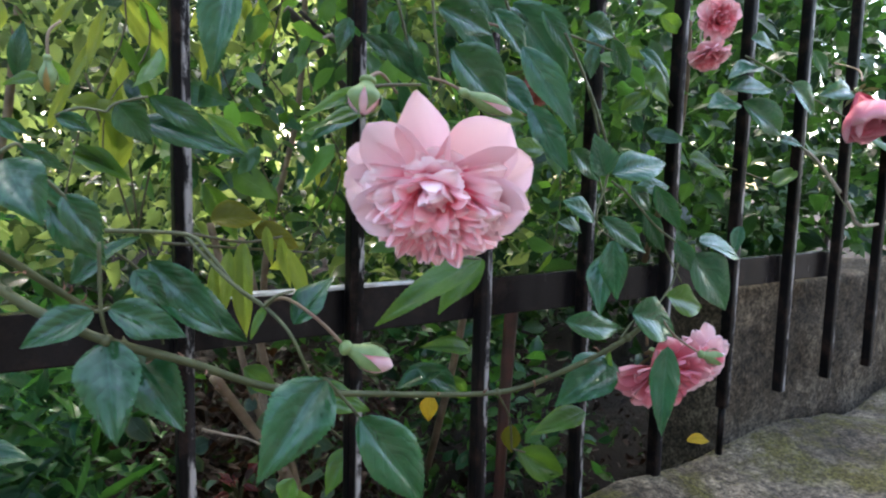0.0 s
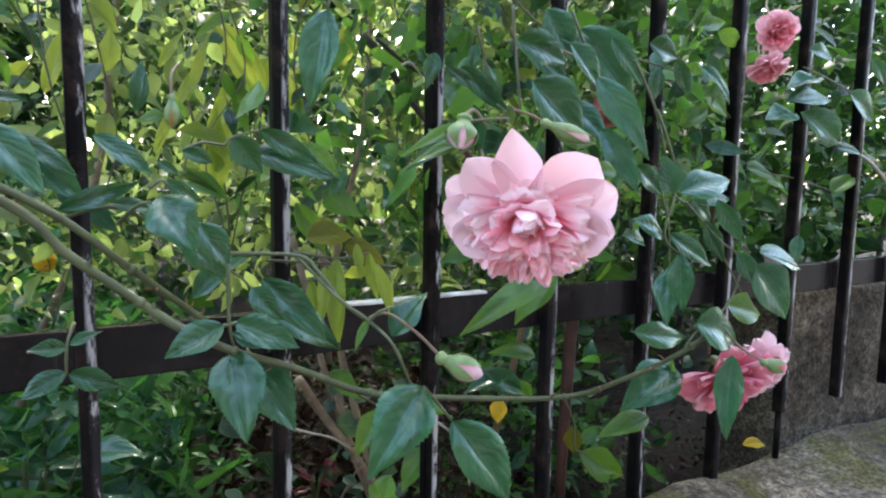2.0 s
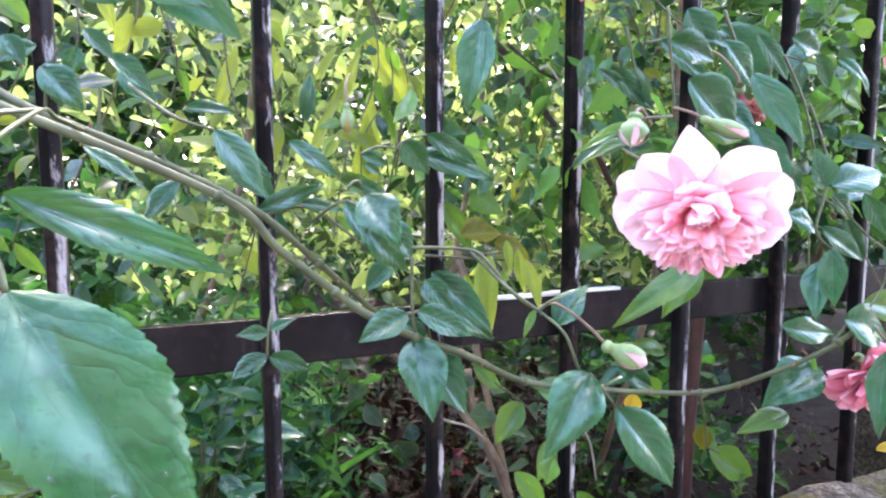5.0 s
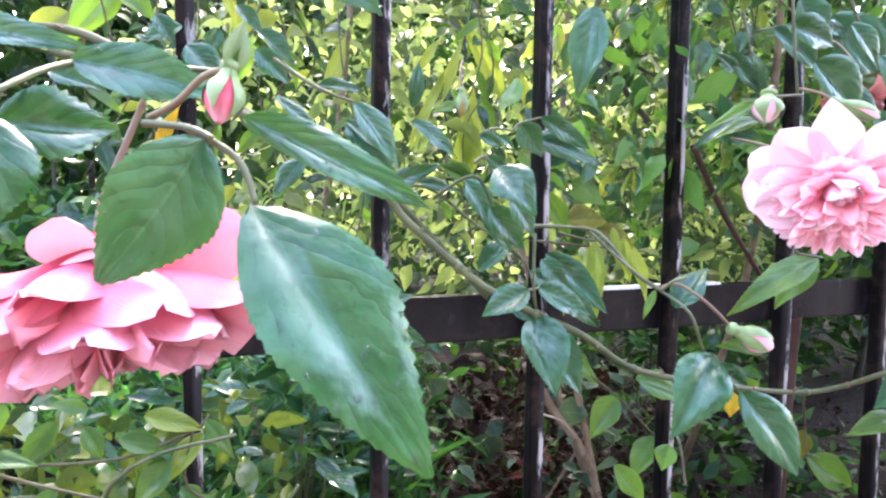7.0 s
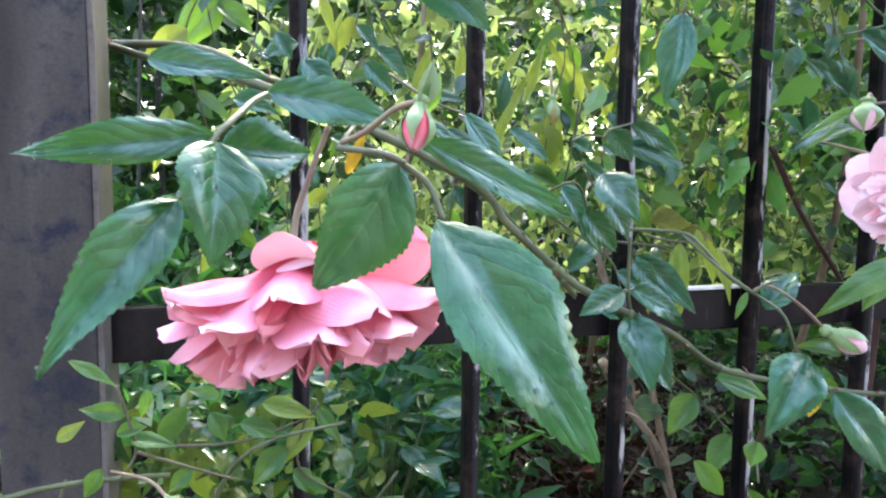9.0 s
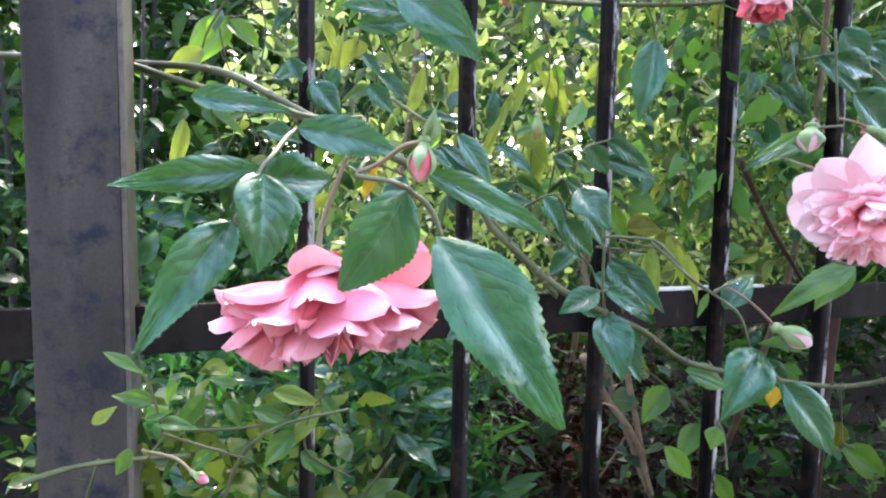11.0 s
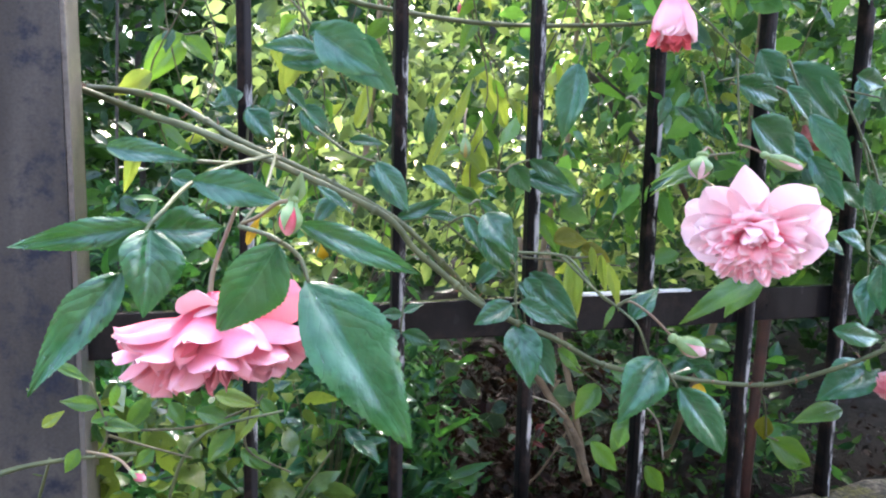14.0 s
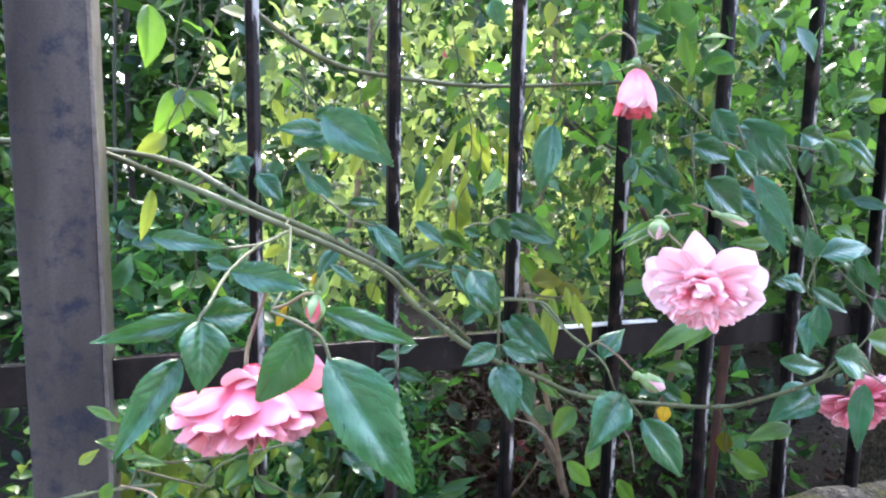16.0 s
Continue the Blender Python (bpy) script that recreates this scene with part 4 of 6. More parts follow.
BUDS = [
    ("green rose bud with a pink and white tip", (0.173, -0.150, 1.017), (0.196, -0.157, 1.006), 0.56, PETAL_PALE, 0.62, [(0.137, -0.130, 1.040), (0.147, -0.133, 1.042), (0.160, -0.142, 1.032), (0.173, -0.150, 1.017)]),
    ("red-tipped rose bud in a pale green calyx", (-0.1075, -0.2700, 1.1225), (-0.1105, -0.2745, 1.1085), 0.62, PETAL_FRINGE, 0.18, [(-0.1279, -0.2500, 1.1115), (-0.1208, -0.2560, 1.1150), (-0.1137, -0.2640, 1.1210), (-0.1075, -0.2700, 1.1225)]),
    ("tight round pale-green rose bud", (0.176, -0.164, 1.150), (0.171, -0.168, 1.134), 0.92, PETAL_PALE, 0.12, [(0.200, -0.15, 1.148), (0.188, -0.155, 1.156), (0.177, -0.163, 1.152)]),
    ("slender green rose bud with a pink stalk", (0.243, -0.15, 1.152), (0.270, -0.158, 1.143), 0.36, PETAL_PALE, 0.25, [(0.225, -0.14, 1.16), (0.234, -0.146, 1.157), (0.243, -0.15, 1.152)]),
    ("small orange-pink bud low in the leaves", (-0.200, -0.10, 0.936), (-0.191, -0.105, 0.932), 0.6, PETAL_CORAL, 0.7, [(-0.23, -0.08, 0.945), (-0.21, -0.09, 0.942), (-0.200, -0.10, 0.936)]),
    ("small closed yellowish-green rose bud", (0.052, -0.02, 1.165), (0.052, -0.022, 1.147), 0.5, CALYX, 0.1, [(0.06, 0.0, 1.19), (0.053, -0.015, 1.18), (0.052, -0.02, 1.165)]),
    ("pink-tipped bud against a ragged rose", (0.484, -0.145, 0.972), (0.503, -0.153, 0.967), 0.62, PETAL_CORAL, 0.6, [(0.463, -0.12, 1.0), (0.470, -0.13, 0.985), (0.484, -0.145, 0.972)]),
]
for n, (label, base, tip, fat, petal, showing, stalk) in enumerate(BUDS):
    rose_bud(label, base, tip, fat, petal, 70 + n, showing, stalk, 0.2, (-0.1040, -0.2700, 1.1345) if n == 1 else None)
for n, (x, y, z, s) in enumerate(((0.155, 0.30, 1.350, 0.010), (0.40, 0.95, 1.62, 0.018))):
    rose("small red bloom far back in the garden", (x, y, z), (0, -1, 0), (0, 0, 1), [(7, 0, 360, s, s * 0.8, 70, 0, 0.4, 0.05, 0), (6, 0, 360, s * 0.8, s * 0.6, 35, 0, 0.4, 0.05, 0)], (PETAL_DEEP, PETAL_DEEP), 80 + n, False)
bm = bmesh.new()
bmesh.ops.create_icosphere(bm, subdivisions=3, radius=0.011)
for v in bm.verts:
    v.co *= 1 + 0.08 * noise.noise(v.co * 300)
ob = link_mesh("yellow_fruit", bm, LEAF["yellow"])
ob.location = (-0.027, 0.313, 1.027)
tagged(ob, "small round pale-yellow fruit among the leaves", "fruit")
bm = tube([(0, 0, 0.01), (0.004, 0.01, 0.03), (0.01, 0.03, 0.06)], 0.0012)
link_mesh("stalk", bm, CANE, ob)

# ---- canes and leaf sprays ----
rose_cane('thick arching green rose cane with thorns', 'rose_cane', [(-0.371, 0.120, 1.207), (-0.253, 0.060, 1.198), (-0.189, 0.000, 1.187), (-0.152, -0.030, 1.168), (-0.125, -0.050, 1.152), (-0.071, -0.060, 1.128), (-0.016, -0.060, 1.098), (0.024, -0.050, 1.063), (0.069, -0.030, 1.023)], 0.0028, CANE)
rose_cane('long arching green rose cane with small thorns', 'rose_cane', [(-0.251, 0.050, 1.195), (-0.193, 0.000, 1.173), (-0.144, -0.060, 1.155), (-0.038, -0.090, 1.107), (-0.008, -0.090, 1.078), (0.024, -0.090, 1.051), (0.042, -0.095, 1.037), (0.068, -0.105, 1.023), (0.104, -0.100, 1.007), (0.164, -0.070, 0.974), (0.241, -0.050, 0.952), (0.363, -0.040, 0.930), (0.400, -0.080, 0.954), (0.431, -0.115, 0.985), (0.463, -0.120, 1.009)], 0.0027, CANE)
rose_cane('thin green cane arching behind the bars', 'rose_cane', [(-0.154, 0.030, 1.358), (-0.126, 0.030, 1.328), (-0.087, 0.030, 1.299), (-0.046, 0.030, 1.281), (-0.002, 0.030, 1.274), (0.098, 0.030, 1.270), (0.229, 0.020, 1.279), (0.250, -0.020, 1.280)], 0.0026, CANE)
rose_cane('thin reddish-green twig carrying a bud', 'twig', [(0.070, -0.090, 1.075), (0.106, -0.100, 1.073), (0.115, -0.110, 1.064), (0.126, -0.120, 1.047), (0.137, -0.130, 1.038)], 0.0012, CANE)
rose_cane('pale brown woody stem rising from the soil', 'woody_stem', [(0.169, 0.100, 0.935), (0.198, 0.100, 0.889), (0.226, 0.085, 0.845), (0.247, 0.080, 0.781)], 0.0046, TWIG)
rose_cane('pale brown woody stem rising from the soil', 'woody_stem', [(0.223, 0.140, 0.919), (0.221, 0.120, 0.877), (0.224, 0.080, 0.845)], 0.0040, TWIG)
rose_cane('pale brown woody stem forking above the soil', 'woody_stem', [(0.180, 0.150, 1.060), (0.190, 0.130, 1.000), (0.197, 0.120, 0.950), (0.208, 0.110, 0.900), (0.222, 0.095, 0.850), (0.244, 0.082, 0.785)], 0.0034, TWIG)
rose_cane('pale brown woody stem forking above the soil', 'woody_stem', [(0.195, 0.110, 1.050), (0.203, 0.095, 1.000), (0.207, 0.090, 0.955), (0.223, 0.090, 0.893), (0.233, 0.088, 0.850), (0.246, 0.082, 0.785)], 0.0040, TWIG)
rose_cane('thin grey dry twig low behind the fence', 'twig', [(0.150, 0.060, 0.906), (0.168, 0.060, 0.898), (0.186, 0.062, 0.890), (0.212, 0.080, 0.868)], 0.0011, GREYTWIG)
rose_cane('thin grey dry twig low behind the fence', 'twig', [(0.300, 0.070, 0.880), (0.330, 0.075, 0.850), (0.345, 0.080, 0.800)], 0.0013, GREYTWIG)
rose_cane('red-brown upright stem beside the fence', 'woody_stem', [(0.459, 0.060, 0.976), (0.454, 0.060, 0.876), (0.450, 0.060, 0.745)], 0.0075, REDSTEM)
rose_cane('dark bare twig behind the fence', 'twig', [(0.239, 0.120, 1.250), (0.257, 0.120, 1.236), (0.285, 0.120, 1.200), (0.314, 0.120, 1.171)], 0.0040, DARKTWIG)
rose_cane('dark bare twig behind the fence', 'twig', [(0.244, 0.100, 1.245), (0.281, 0.100, 1.222), (0.333, 0.100, 1.205)], 0.0018, DARKTWIG)
rose_cane('bent grey dry twig', 'twig', [(0.831, 0.000, 1.170), (0.917, 0.000, 1.146), (1.020, 0.000, 1.087), (1.069, 0.000, 1.054), (1.209, -0.000, 1.065)], 0.0030, GREYTWIG)
rose_cane('pale dry tendril hanging by a bar', 'twig', [(0.236, 0.030, 1.210), (0.243, 0.030, 1.213), (0.252, 0.030, 1.206), (0.263, 0.030, 1.190), (0.268, 0.030, 1.162), (0.265, 0.030, 1.134), (0.263, 0.032, 1.108)], 0.0010, GREYTWIG)
rose_cane('thin red-brown twig behind the fence', 'twig', [(0.319, 0.060, 1.144), (0.360, 0.060, 1.079), (0.415, 0.060, 1.011)], 0.0030, REDSTEM)
rose_cane('thin green twig low by the post', 'twig', [(-0.293, -0.080, 0.932), (-0.273, -0.060, 0.930), (-0.244, -0.050, 0.928), (-0.206, -0.040, 0.923)], 0.0020, CANE)
leaf_spray('', [
    ((0.063, -0.105, 1.038), (0.034, -0.105, 1.024), 0.62, 'dark'),
    ((0.069, -0.105, 1.039), (0.104, -0.105, 1.021), 0.55, 'dark'),
    ((0.068, -0.105, 1.023), (0.068, -0.130, 0.981), 0.62, 'dark'),
    ((0.093, -0.070, 1.056), (0.126, -0.090, 1.019), 0.42, 'dark'),
    ((0.084, -0.080, 1.053), (0.099, -0.090, 1.035), 0.60, 'dark'),
], [
    [(0.066, -0.105, 1.071), (0.066, -0.105, 1.038), (0.069, -0.105, 1.023)],
    [(0.063, -0.105, 1.038), (0.066, -0.105, 1.038), (0.070, -0.105, 1.039)],
])
leaf_spray('', [
    ((0.052, -0.100, 1.093), (0.068, -0.100, 1.068), 0.62, 'dark'),
    ((0.031, -0.130, 1.108), (0.042, -0.150, 1.083), 0.75, 'dark'),
    ((0.030, -0.130, 1.124), (0.039, -0.130, 1.118), 0.50, 'dark'),
    ((0.036, -0.100, 1.115), (0.055, -0.100, 1.104), 0.40, 'dark'),
], [
    [(0.041, -0.100, 1.104), (0.052, -0.100, 1.093), (0.067, -0.100, 1.073)],
    [(0.029, -0.100, 1.111), (0.036, -0.100, 1.115), (0.041, -0.100, 1.104)],
])
leaf_spray('', [
    ((0.081, 0.100, 1.175), (0.102, 0.100, 1.238), 0.14, 'light'),
    ((0.139, 0.100, 1.181), (0.097, 0.100, 1.245), 0.24, 'light'),
    ((0.099, 0.100, 1.102), (0.098, 0.080, 1.170), 0.34, 'light'),
    ((0.038, 0.050, 1.161), (0.043, 0.050, 1.196), 0.40, 'blue'),
    ((0.065, 0.060, 1.116), (0.103, 0.060, 1.098), 0.50, 'mid'),
    ((0.060, 0.100, 1.200), (0.079, 0.100, 1.230), 0.25, 'light'),
], [
    [(0.081, 0.100, 1.175), (0.099, 0.100, 1.102), (0.112, 0.100, 1.054)],
    [(0.139, 0.100, 1.181), (0.112, 0.100, 1.054)],
])
leaf_spray('', [
    ((0.100, 0.090, 1.119), (0.106, 0.090, 1.189), 0.30, 'light'),
    ((0.147, 0.120, 1.191), (0.110, 0.120, 1.247), 0.30, 'light'),
    ((0.058, 0.120, 1.135), (0.095, 0.120, 1.212), 0.15, 'light'),
    ((0.023, 0.120, 1.196), (0.028, 0.120, 1.230), 0.50, 'light'),
    ((-0.017, 0.120, 1.177), (-0.001, 0.120, 1.228), 0.30, 'light'),
    ((0.181, 0.120, 1.163), (0.166, 0.120, 1.210), 0.30, 'light'),
    ((-0.089, 0.120, 1.206), (-0.081, 0.120, 1.249), 0.30, 'light'),
], [
    [(0.111, 0.120, 1.119), (0.116, 0.120, 1.065)],
    [(0.147, 0.120, 1.191), (0.137, 0.120, 1.120)],
])
leaf_spray('', [
    ((-0.010, -0.060, 1.024), (-0.028, -0.060, 1.024), 0.60, 'dark'),
    ((-0.009, -0.060, 1.025), (0.007, -0.060, 1.031), 0.50, 'dark'),
    ((-0.011, -0.060, 1.010), (-0.032, -0.060, 0.998), 0.60, 'dark'),
    ((-0.010, -0.060, 1.009), (0.015, -0.060, 0.998), 0.52, 'dark'),
], [
    [(-0.006, -0.050, 1.035), (-0.010, -0.060, 1.025), (-0.011, -0.060, 1.008)],
])
leaf_spray('', [
    ((-0.040, -0.100, 1.141), (-0.016, -0.100, 1.107), 0.50, 'blue'),
    ((-0.088, -0.080, 1.178), (-0.069, -0.080, 1.161), 0.62, 'blue'),
    ((-0.098, -0.080, 1.190), (-0.085, -0.080, 1.176), 0.60, 'blue'),
    ((-0.051, -0.050, 1.157), (-0.024, -0.050, 1.155), 0.40, 'dark'),
    ((0.007, -0.050, 1.139), (0.037, -0.050, 1.117), 0.40, 'blue'),
    ((0.035, -0.070, 1.103), (0.054, -0.070, 1.070), 0.50, 'blue'),
    ((0.048, -0.080, 1.086), (0.071, -0.080, 1.060), 0.60, 'dark'),
], [
    [(-0.079, -0.080, 1.164), (-0.059, -0.100, 1.147), (-0.040, -0.100, 1.141)],
    [(0.016, -0.070, 1.091), (0.029, -0.100, 1.104), (0.050, -0.080, 1.086)],
])
leaf_spray('', [
    ((0.082, -0.050, 1.141), (0.099, -0.050, 1.120), 0.75, 'dark'),
    ((0.098, -0.050, 1.146), (0.136, -0.050, 1.126), 0.36, 'dark'),
    ((0.053, -0.050, 1.132), (0.070, -0.050, 1.125), 0.60, 'dark'),
    ((0.048, -0.020, 1.155), (0.031, -0.020, 1.149), 0.50, 'mid'),
    ((0.063, 0.000, 1.154), (0.052, 0.000, 1.169), 0.50, 'mid'),
], [
    [(0.077, -0.050, 1.136), (0.082, -0.050, 1.141), (0.098, -0.050, 1.146)],
    [(0.053, -0.050, 1.132), (0.064, -0.050, 1.137), (0.077, -0.050, 1.136)],
])
leaf_spray('', [
    ((0.163, -0.147, 1.001), (0.124, -0.160, 0.962), 0.62, 'wet'),
    ((0.181, -0.150, 0.979), (0.211, -0.165, 0.930), 0.56, 'wet'),
    ((0.156, -0.120, 0.939), (0.151, -0.120, 0.923), 0.90, 'mid'),
], [
    [(0.106, -0.100, 1.072), (0.123, -0.120, 1.050), (0.137, -0.130, 1.038), (0.144, -0.147, 1.027), (0.155, -0.147, 1.004), (0.163, -0.147, 1.001)],
    [(0.163, -0.147, 1.001), (0.174, -0.147, 0.988), (0.182, -0.147, 0.978)],
])
leaf_spray('', [
    ((0.156, -0.120, 1.025), (0.179, -0.120, 1.049), 0.70, 'dark'),
    ((0.141, -0.120, 1.037), (0.133, -0.120, 1.020), 0.30, 'mid'),
], [
    [(0.137, -0.130, 1.038), (0.141, -0.135, 1.044), (0.150, -0.135, 1.046)],
])
leaf_spray('', [
    ((0.156, -0.030, 1.061), (0.158, -0.030, 0.998), 0.27, 'light'),
    ((0.181, -0.030, 1.064), (0.188, -0.030, 1.029), 0.30, 'light'),
    ((0.171, -0.030, 1.071), (0.175, -0.030, 1.045), 0.30, 'light'),
    ((0.137, -0.030, 1.047), (0.139, -0.030, 1.006), 0.30, 'light'),
    ((0.128, -0.030, 1.037), (0.131, -0.030, 1.006), 0.32, 'light'),
    ((0.138, -0.020, 1.075), (0.173, -0.020, 1.074), 0.85, 'brown'),
], [
    [(0.125, -0.030, 1.067), (0.156, -0.030, 1.061), (0.182, -0.030, 1.064)],
])
leaf_spray('', [
    ((0.296, -0.100, 1.052), (0.218, -0.100, 1.015), 0.26, 'mid'),
    ((0.305, -0.090, 1.050), (0.270, -0.090, 1.015), 0.50, 'mid'),
], [
    [(0.265, -0.110, 1.056), (0.288, -0.110, 1.053)],
])
leaf_spray('', [
    ((0.179, -0.160, 1.148), (0.147, -0.150, 1.130), 0.22, 'mid'),
    ((0.195, -0.120, 1.143), (0.165, -0.120, 1.123), 0.32, 'dark'),
], [
    [(0.182, -0.155, 1.149), (0.193, -0.155, 1.151), (0.211, -0.155, 1.153)],
])
leaf_spray('', [
    ((0.247, -0.130, 1.180), (0.289, -0.130, 1.147), 0.70, 'dark'),
    ((0.291, -0.140, 1.185), (0.319, -0.160, 1.134), 0.36, 'blue'),
    ((0.276, -0.130, 1.206), (0.303, -0.130, 1.179), 0.50, 'blue'),
    ((0.256, -0.100, 1.211), (0.298, -0.100, 1.200), 0.60, 'dark'),
    ((0.342, -0.100, 1.222), (0.374, -0.100, 1.191), 0.35, 'blue'),
], [
    [(0.237, -0.120, 1.226), (0.241, -0.120, 1.195), (0.246, -0.120, 1.160)],
    [(0.286, -0.120, 1.229), (0.308, -0.120, 1.191)],
    [(0.345, -0.120, 1.204), (0.368, -0.120, 1.173), (0.382, -0.120, 1.139)],
])
leaf_spray('', [
    ((0.225, -0.080, 1.193), (0.265, -0.080, 1.166), 0.35, 'dark'),
    ((0.253, -0.080, 1.169), (0.246, -0.080, 1.196), 0.60, 'dark'),
    ((0.234, -0.080, 1.181), (0.214, -0.080, 1.192), 0.50, 'dark'),
    ((0.403, -0.080, 1.229), (0.435, -0.080, 1.221), 0.70, 'dark'),
    ((0.414, -0.080, 1.210), (0.412, -0.080, 1.186), 0.60, 'dark'),
    ((0.435, -0.080, 1.219), (0.451, -0.080, 1.194), 0.50, 'dark'),
    ((0.291, -0.100, 1.152), (0.330, -0.100, 1.146), 0.50, 'mid'),
    ((0.206, -0.080, 1.200), (0.199, -0.080, 1.176), 0.50, 'dark'),
    ((0.237, -0.080, 1.209), (0.234, -0.080, 1.191), 0.50, 'dark'),
], [
    [(0.237, -0.080, 1.222), (0.253, -0.080, 1.169)],
    [(0.383, -0.080, 1.216), (0.420, -0.080, 1.212), (0.453, -0.080, 1.208)],
])
leaf_spray('', [
    ((0.369, -0.140, 1.110), (0.356, -0.140, 1.137), 0.75, 'blue'),
    ((0.376, -0.140, 1.111), (0.430, -0.140, 1.120), 0.50, 'blue'),
    ((0.360, -0.140, 1.080), (0.330, -0.140, 1.092), 0.65, 'blue'),
    ((0.367, -0.140, 1.082), (0.414, -0.140, 1.056), 0.30, 'blue'),
    ((0.380, -0.140, 1.066), (0.387, -0.140, 1.023), 0.48, 'blue'),
    ((0.460, -0.110, 1.105), (0.494, -0.110, 1.068), 0.35, 'blue'),
], [
    [(0.348, -0.140, 1.168), (0.366, -0.140, 1.137), (0.371, -0.140, 1.111), (0.362, -0.140, 1.080), (0.380, -0.140, 1.066)],
])
leaf_spray('', [
    ((0.513, -0.110, 1.047), (0.566, -0.110, 0.995), 0.58, 'blue'),
    ((0.522, -0.110, 1.057), (0.583, -0.110, 1.040), 0.50, 'blue'),
    ((0.489, -0.110, 1.060), (0.512, -0.110, 1.033), 0.50, 'blue'),
    ((0.563, -0.050, 0.997), (0.619, -0.050, 0.981), 0.60, 'mid'),
    ((0.630, -0.080, 1.067), (0.624, -0.080, 1.039), 0.50, 'blue'),
], [
    [(0.469, -0.110, 1.005), (0.489, -0.110, 1.024), (0.494, -0.110, 1.053), (0.463, -0.110, 1.072), (0.420, -0.110, 1.103)],
])
leaf_spray('', [
    ((0.358, -0.120, 1.006), (0.415, -0.120, 0.995), 0.38, 'wet'),
    ((0.429, -0.120, 1.005), (0.480, -0.120, 0.983), 0.70, 'wet'),
    ((0.434, -0.150, 0.986), (0.434, -0.150, 0.918), 0.34, 'blue'),
    ((0.456, -0.080, 0.954), (0.392, -0.080, 0.926), 0.60, 'dark'),
    ((0.435, -0.070, 0.910), (0.376, -0.070, 0.902), 0.40, 'mid'),
    ((0.444, -0.080, 0.931), (0.452, -0.080, 0.964), 0.40, 'mid'),
], [
    [(0.416, -0.120, 0.987), (0.436, -0.120, 1.003), (0.456, -0.120, 1.008)],
])
leaf_spray('', [
    ((0.323, 0.000, 0.922), (0.321, 0.000, 0.900), 0.75, 'yellow'),
    ((0.431, 0.020, 0.869), (0.432, 0.020, 0.841), 0.75, 'brown'),
    ((0.440, 0.020, 0.840), (0.502, 0.020, 0.802), 0.50, 'mid'),
    ((0.728, 0.030, 0.785), (0.775, 0.030, 0.776), 0.34, 'yellow'),
    ((0.353, 0.030, 0.935), (0.306, 0.030, 0.921), 0.50, 'dark'),
    ((0.328, 0.030, 0.938), (0.372, 0.030, 0.910), 0.50, 'dark'),
], [
    [(0.371, -0.030, 0.925), (0.411, 0.000, 0.886), (0.415, 0.000, 0.855)],
    [(0.415, 0.000, 0.855), (0.432, 0.000, 0.848)],
])
leaf_spray('', [
    ((0.699, -0.030, 1.198), (0.777, -0.030, 1.167), 0.45, 'blue'),
    ((0.672, -0.030, 1.207), (0.753, -0.030, 1.214), 0.40, 'blue'),
    ((0.684, -0.030, 1.196), (0.637, -0.030, 1.186), 0.70, 'blue'),
    ((0.706, -0.030, 1.265), (0.752, -0.030, 1.257), 0.50, 'blue'),
    ((0.727, -0.030, 1.237), (0.670, -0.030, 1.219), 0.50, 'blue'),
    ((0.793, -0.030, 1.225), (0.849, -0.030, 1.197), 0.60, 'blue'),
    ((0.836, -0.030, 1.269), (0.871, -0.030, 1.240), 0.40, 'blue'),
    ((0.934, -0.030, 1.233), (0.858, -0.030, 1.218), 0.40, 'blue'),
    ((0.778, -0.030, 1.160), (0.829, -0.030, 1.154), 0.50, 'blue'),
    ((1.035, 0.000, 1.183), (1.138, 0.000, 1.159), 0.60, 'mid'),
], [
    [(0.698, -0.030, 1.246), (0.761, -0.030, 1.235), (0.846, -0.030, 1.214), (0.933, -0.030, 1.197)],
    [(0.777, -0.030, 1.166), (0.858, -0.030, 1.143), (0.956, -0.030, 1.080), (1.000, -0.030, 1.057)],
])
leaf_spray('', [
    ((0.757, 0.000, 1.126), (0.759, 0.000, 1.160), 0.50, 'mid'),
    ((0.731, 0.000, 1.106), (0.675, 0.000, 1.124), 0.50, 'mid'),
    ((0.570, 0.000, 1.228), (0.524, -0.000, 1.233), 0.50, 'mid'),
    ((0.563, 0.000, 1.216), (0.615, -0.000, 1.187), 0.50, 'mid'),
    ((0.592, -0.000, 1.276), (0.630, 0.000, 1.265), 0.50, 'mid'),
    ((0.558, 0.000, 1.276), (0.600, 0.000, 1.286), 0.40, 'mid'),
    ((0.541, 0.000, 1.175), (0.581, 0.000, 1.201), 0.50, 'mid'),
    ((0.654, 0.000, 1.135), (0.707, 0.000, 1.125), 0.50, 'mid'),
    ((0.827, 0.000, 1.107), (0.877, 0.000, 1.130), 0.50, 'mid'),
], [
    [(0.519, 0.000, 1.249), (0.571, 0.000, 1.223), (0.629, 0.000, 1.182)],
    [(0.664, 0.000, 1.130), (0.740, 0.000, 1.126), (0.840, 0.000, 1.108)],
])
